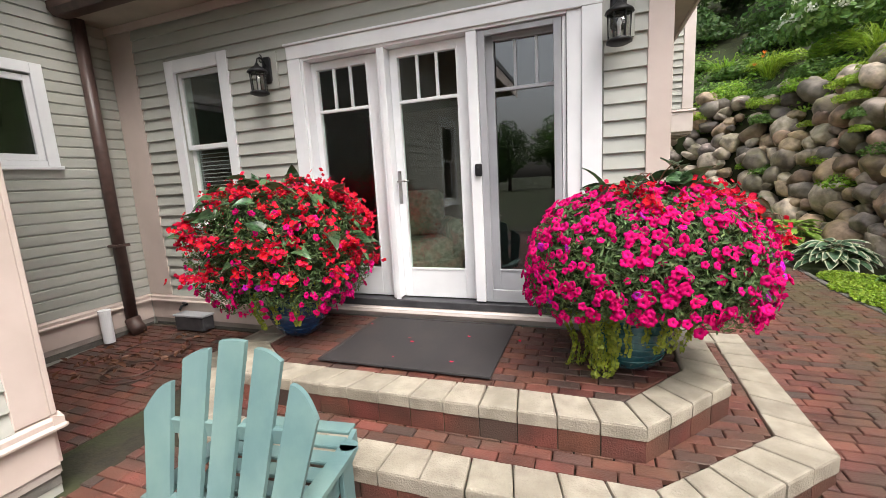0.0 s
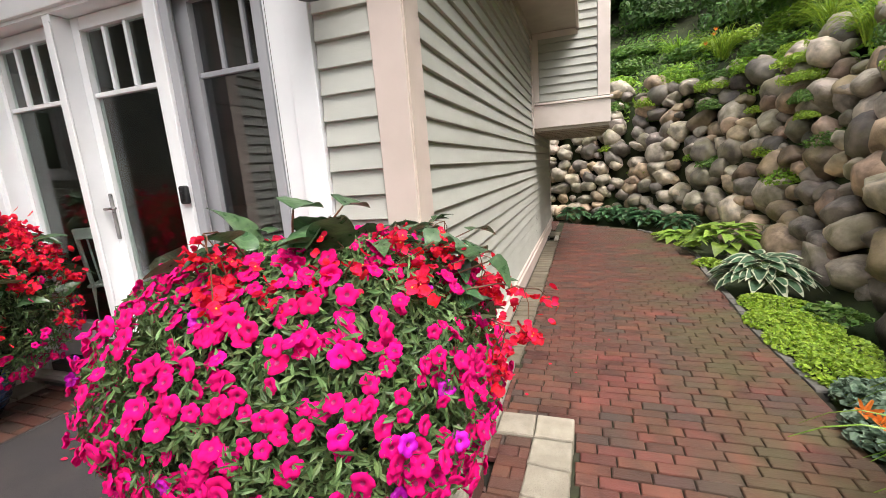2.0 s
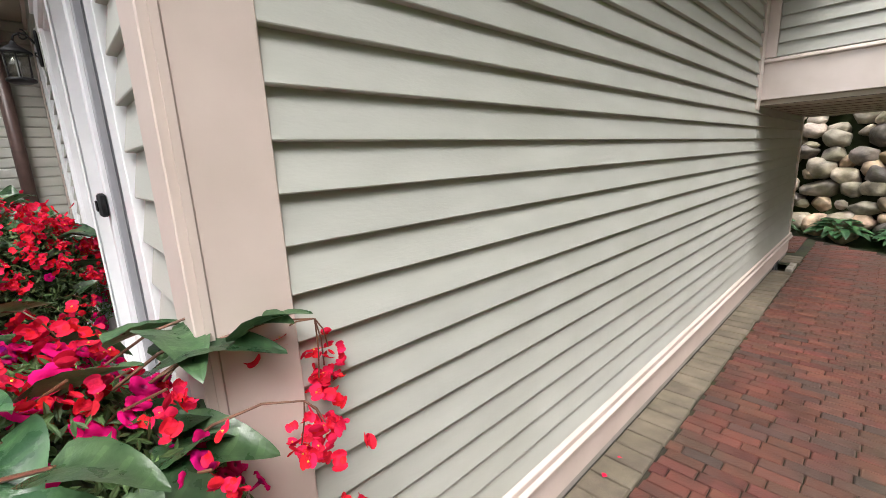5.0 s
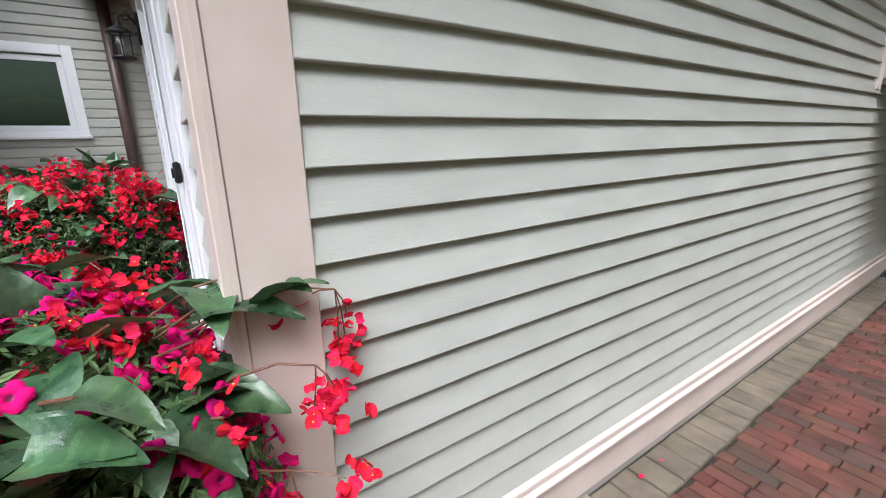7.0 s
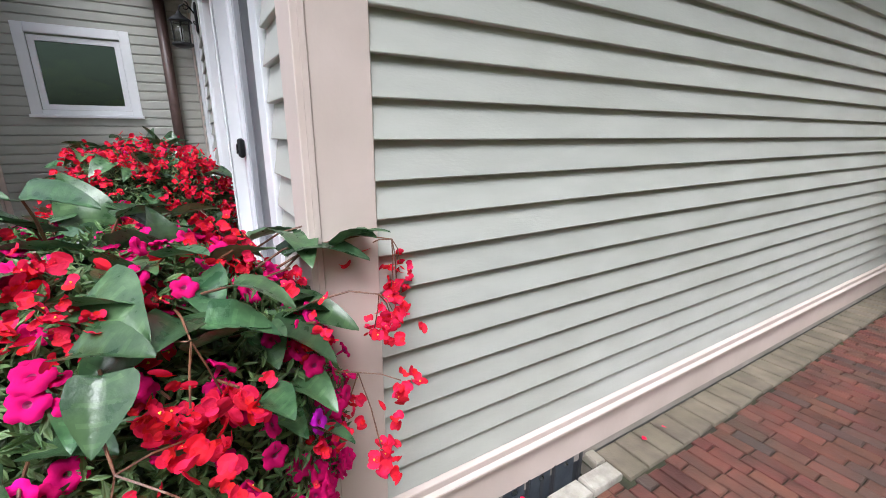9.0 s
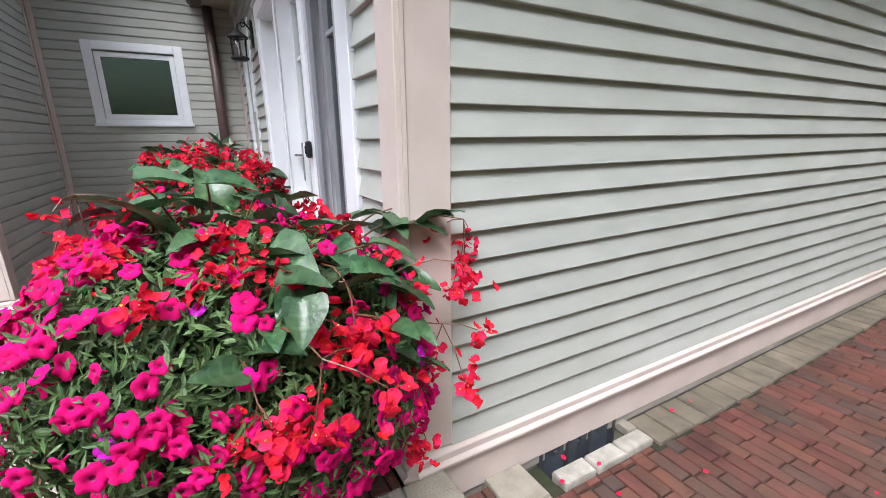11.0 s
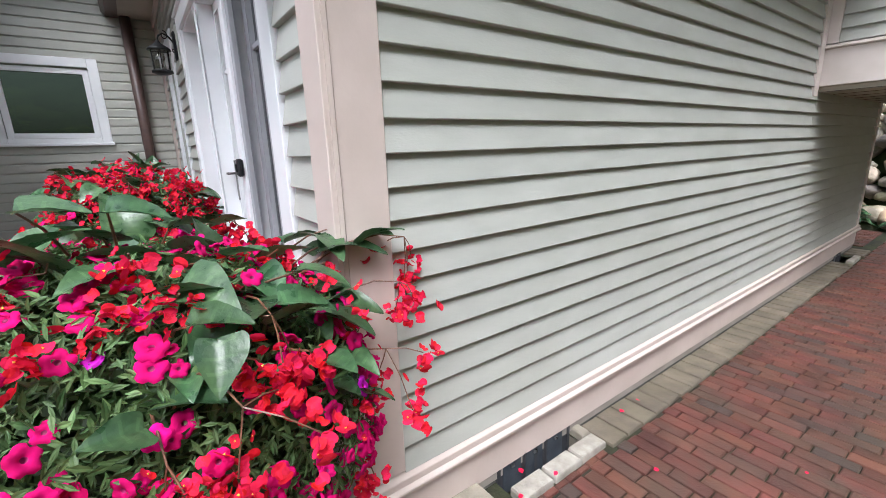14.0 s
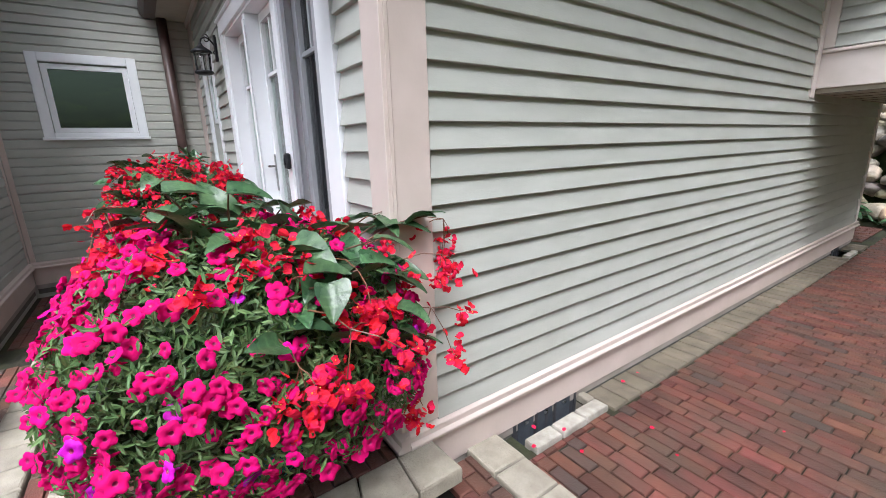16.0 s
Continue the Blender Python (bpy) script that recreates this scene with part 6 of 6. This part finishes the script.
wall_vent(0.66, 1.20, "dark metal foundation vent below the fascia board")
wall_vent(6.55, 6.90, "dark metal foundation vent near the end of the wall")
for y0, y1, n, x0, x1 in ((0.66, 1.285, 3, 0.095, 0.190), (6.50, 6.93, 2, 0.14, 0.21)):
    for k in range(n):
        a, b = y0 + (y1 - y0) * k / n, y0 + (y1 - y0) * (k + 1) / n
        cap_stone("kerb_stone", [(x0, a + 0.004), (x0, b - 0.004), (x1, b - 0.004), (x1, a + 0.004)], -0.1, 0.026, pavement, KERB)
cap_stone("kerb_stone", [(0.0, 1.215), (0.093, 1.215), (0.093, 1.285), (0.0, 1.285)], -0.1, 0.03, pavement)

# ---- fallen petals ----
rng = random.Random(12)
for k in range(16):
    x, y = (rng.uniform(0.05, 0.9), rng.uniform(0.1, 1.9)) if k < 9 else (rng.uniform(-2.2, -0.9), rng.uniform(-0.9, -0.2))
    z = 0.028 if k < 9 else 0.283
    ob = new("fallen_petal", flakes("petal", np.array([[0, 0, 0]]), np.array([[0, 0, 4.0]]), 0.014, SCARLET, 1.1, seed=k))
    ob.matrix_world = pose(x, y, z, rng.uniform(-10, 10), 0, rng.uniform(0, 360))
    tagged(ob, "small red petal fallen on the paving", "petal", "fallen petals")


# ---- paving pieces ----
def clip(poly, region):
    """The part of a polygon that lies inside a convex region (both counter-clockwise)."""
    for a, b in zip(region, region[1:] + region[:1]):
        out = []
        inside = lambda p: (b[0] - a[0]) * (p[1] - a[1]) - (b[1] - a[1]) * (p[0] - a[0]) >= 0
        for p, q in zip(poly, poly[1:] + poly[:1]):
            if inside(p):
                out.append(p)
            if inside(p) != inside(q):
                ex, ey = b[0] - a[0], b[1] - a[1]
                dx, dy = q[0] - p[0], q[1] - p[1]
                t = (ex * (a[1] - p[1]) - ey * (a[0] - p[0])) / (ex * dy - ey * dx)
                out.append((p[0] + dx * t, p[1] + dy * t))
        poly = out
        if len(poly) < 3:
            return []
    return poly


def area(poly):
    return 0.5 * sum(p[0] * q[1] - q[0] * p[1] for p, q in zip(poly, poly[1:] + poly[:1]))


def brick_into(bm, poly, z, height=0.028):
    c = Vector((sum(p[0] for p in poly) / len(poly), sum(p[1] for p in poly) / len(poly), 0))
    rings = []
    for inset, h in ((0.0, -height), (0.0, -0.005), (0.0045, 0.0)):
        ring = []
        for p in poly:
            v = Vector((*p, 0))
            d = (c - v)
            ring.append(bm.verts.new((*(v + d.normalized() * inset * 1.4)[:2], z + h)))
        rings.append(ring)
    k = len(poly)
    for a, b in zip(rings, rings[1:]):
        for i in range(k):
            bm.faces.new((a[i], a[(i + 1) % k], b[(i + 1) % k], b[i]))
    bm.faces.new(rings[-1])


L, W, GAP = 0.182, 0.079, 0.0055
FULL = []
for k in range(6):
    jr = random.Random(k)
    bm = bmesh.new()
    h, w = (L - GAP) / 2, (W - GAP) / 2
    brick_into(bm, [(-h + jr.uniform(0, 0.002), -w + jr.uniform(0, 0.002)), (h - jr.uniform(0, 0.002), -w + jr.uniform(0, 0.002)), (h - jr.uniform(0, 0.002), w - jr.uniform(0, 0.002)),
                    (-h + jr.uniform(0, 0.002), w - jr.uniform(0, 0.002))], 0.0)
    FULL.append(mesh_of("brick", bm, BRICK_ONE, recalc=False))


def lay(parent, region, level, single, joined, seed, skip=None):
    """Running-bond bricks clipped to a convex region; those where single() holds are objects of their own."""
    rg = random.Random(seed)
    x0, x1 = min(p[0] for p in region), max(p[0] for p in region)
    y0, y1 = min(p[1] for p in region), max(p[1] for p in region)
    row, y = 0, y0
    rest = []
    while y < y1:
        x = x0 - L + (L / 2 if row % 2 else 0) + rg.uniform(-0.02, 0.02)
        while x < x1:
            cx, cy = x + L / 2, y + W / 2
            quad = [(x + GAP / 2, y + GAP / 2), (x + L - GAP / 2, y + GAP / 2), (x + L - GAP / 2, y + W - GAP / 2), (x + GAP / 2, y + W - GAP / 2)]
            cut = clip(quad, region)
            if cut and area(cut) > 0.0012 and not (skip and skip(cx, cy)):
                z = level(cx, cy) + rg.uniform(-0.0025, 0.0025)
                whole = area(cut) > 0.985 * area(quad)
                if single(cx, cy):
                    if whole:
                        ob = new("brick", rg.choice(FULL))
                        ob.matrix_basis = pose(cx, cy, z, rg.uniform(-0.7, 0.7), rg.uniform(-0.5, 0.5), rg.uniform(-0.8, 0.8) + (180 if rg.random() < 0.5 else 0))
                        ob.parent = parent
                    else:
                        bm = bmesh.new()
                        brick_into(bm, [(p[0] - cx, p[1] - cy) for p in cut], 0.0)
                        ob = new("brick", mesh_of("brick", bm, BRICK_ONE, recalc=False))
                        ob.location, ob.parent = (cx, cy, z), parent
                else:
                    rest.append((cut, z))
            x += L
        y += W
        row += 1
    joined.extend(rest)


TREAD, PLATFORM = 0.072, 0.252
up_region = [(-2.795, -0.062), (-2.795, -0.795), (-2.448, -1.056), (-0.303, -1.056), (0.030, -0.615), (0.04, -0.068)]
lay(upper, up_region, lambda x, y: PLATFORM, lambda x, y: True, [], 1)
low_region = [(-3.275, -0.07), (-3.275, -0.775), (-2.617, -1.445), (-0.203, -1.445), (0.392, -0.898), (0.427, 0.325), (0.05, 0.325)]


def under_upper(x, y):
    return -2.93 < x < 0.14 and -1.16 < y and (x - 0.14 < (y + 0.80) * 0.85 or y > -0.7) and not (x > 0.14)


lay(lower, [(-3.275, -0.07), (-3.275, -0.775), (-2.617, -1.445), (-0.203, -1.445), (0.392, -0.898), (0.427, -0.07)], lambda x, y: TREAD, lambda x, y: True, [], 2,
    skip=lambda x, y: -2.85 < x < 0.05 and -1.06 < y and not (x > -0.3 and y < -1.06 + (x + 0.3) * 1.25))
lay(lower, [(0.27, -0.07), (0.427, -0.07), (0.427, 0.325), (0.27, 0.325)], lambda x, y: TREAD, lambda x, y: True, [], 3)
lay(lower, [(0.055, 0.13), (0.27, 0.13), (0.27, 0.325), (0.055, 0.325)], lambda x, y: TREAD, lambda x, y: True, [], 3)


def riser(parent, line, z0, z1, inset):
    """One course of brick faces under the caps."""
    for (ax, ay), (bx, by) in zip(line, line[1:]):
        a, b = Vector((ax, ay, 0)), Vector((bx, by, 0))
        n = max(1, round((b - a).length / 0.2))
        t = (b - a).normalized()
        side = Vector((-t.y, t.x, 0)) * inset
        for k in range(n):
            p, q = a.lerp(b, k / n) + t * 0.003, a.lerp(b, (k + 1) / n) - t * 0.003
            bm = bmesh.new()
            quad = [p + side, q + side, q + side * 3.2, p + side * 3.2]
            low, high = [bm.verts.new((v.x, v.y, z0)) for v in quad], [bm.verts.new((v.x, v.y, z1)) for v in quad]
            bm.faces.new(low[::-1])
            bm.faces.new(high)
            for i in range(4):
                bm.faces.new((low[i], low[(i + 1) % 4], high[(i + 1) % 4], high[i]))
            part("brick", bm, BRICK_ONE, parent)


riser(upper, UP_OUT[:-1] + [(0.265, -0.07)], 0.074, 0.184, 0.008)
riser(lower, LOW_OUT[:-1] + [(0.645, -0.05)], -0.09, -0.004, 0.008)

joined = []
near = lambda x, y: -0.45 < y < 2.0 and 0.2 < x < 1.9 and not (y < 0.55 and x > 1.7)
pit = lambda x, y: (0.0 < x < 0.19 and 0.6 < y < 1.30)
for y0 in [0.53 + W * 3 * k for k in range(40)]:
    y1 = y0 + W * 3 - 0.0005
    e = min(edge_of_path(y0), edge_of_path(y1))
    lay(pavement, [(0.228, y0), (e, y0), (e, y1), (0.228, y1)], lambda x, y: rise(x, y), near, joined, 20)
lay(pavement, [(0.196, 0.535), (0.2275, 0.535), (0.2275, 1.285), (0.196, 1.285)], lambda x, y: rise(x, y), near, joined, 21)
for y0 in [0.53 - W * 3 * (k + 1) for k in range(34)]:
    y1 = y0 + W * 3 - 0.0005
    e = min(edge_of_path(y0), edge_of_path(y1))
    left = 0.65 if y0 > -1.0 else max(-0.15, 0.665 + (y0 + 0.975) * 1.05) if y0 > -1.67 else -3.06
    lay(pavement, [(left, y0), (e, y0), (e, y1), (left, y1)], lambda x, y: rise(x, y), near, joined, 22)
lay(pavement, [(-5.17, -2.0), (-3.50, -2.0), (-3.505, -0.06), (-5.17, -0.06)], lambda x, y: rise(x, y), lambda x, y: False, joined, 23)
lay(pavement, [(-3.5, -1.70), (-3.5, -0.88), (-2.74, -1.70)], lambda x, y: rise(x, y), lambda x, y: False, joined, 24)
lay(pavement, [(-5.17, 7.75), (0.09, 7.75), (0.09, 9.2), (-5.17, 9.2)], lambda x, y: rise(x, y), lambda x, y: False, joined, 25)
bm = bmesh.new()
for cut, z in joined:
    brick_into(bm, cut, z)
tagged(part("brick_field", bm, BRICK_ALL, pavement, kind="stuff"), kind="stuff")

y = 1.30
while y < 7.45:
    h = 0.147
    if not (6.46 < y + h / 2 < 6.97):
        w = 0.223 + random.uniform(-0.004, 0.003)
        cap_stone("edge_paver", [(0.010, y + 0.002), (w, y + 0.002), (w, y + h - 0.003), (0.010, y + h - 0.003)], -0.05, 0.006, pavement, STRIP)
    y += h
for k in range(5):
    a = (-3.02 + 0.17 * k, -2.09 - 0.05 * k)
    b = (-3.02 + 0.17 * (k + 1) - 0.008, -2.09 - 0.05 * (k + 1))
    cap_stone("edge_paver", [a, b, (b[0] - 0.06, b[1] - 0.22), (a[0] - 0.06, a[1] - 0.22)][::-1], -0.1, rise(0, -2.1) + 0.02, pavement)
for k in range(34):
    x = edge_of_path(1.0)
    y = 1.26 + 0.205 * k
    if y > 7.6:
        break
    e0, e1 = edge_of_path(y), edge_of_path(y + 0.2)
    cap_stone("edging_brick", [(e0 + 0.004, y), (e0 + 0.075, y), (e1 + 0.075, y + 0.198), (e1 + 0.004, y + 0.198)], -0.05, rise(x, y) + 0.002, pavement, CONCRETE)
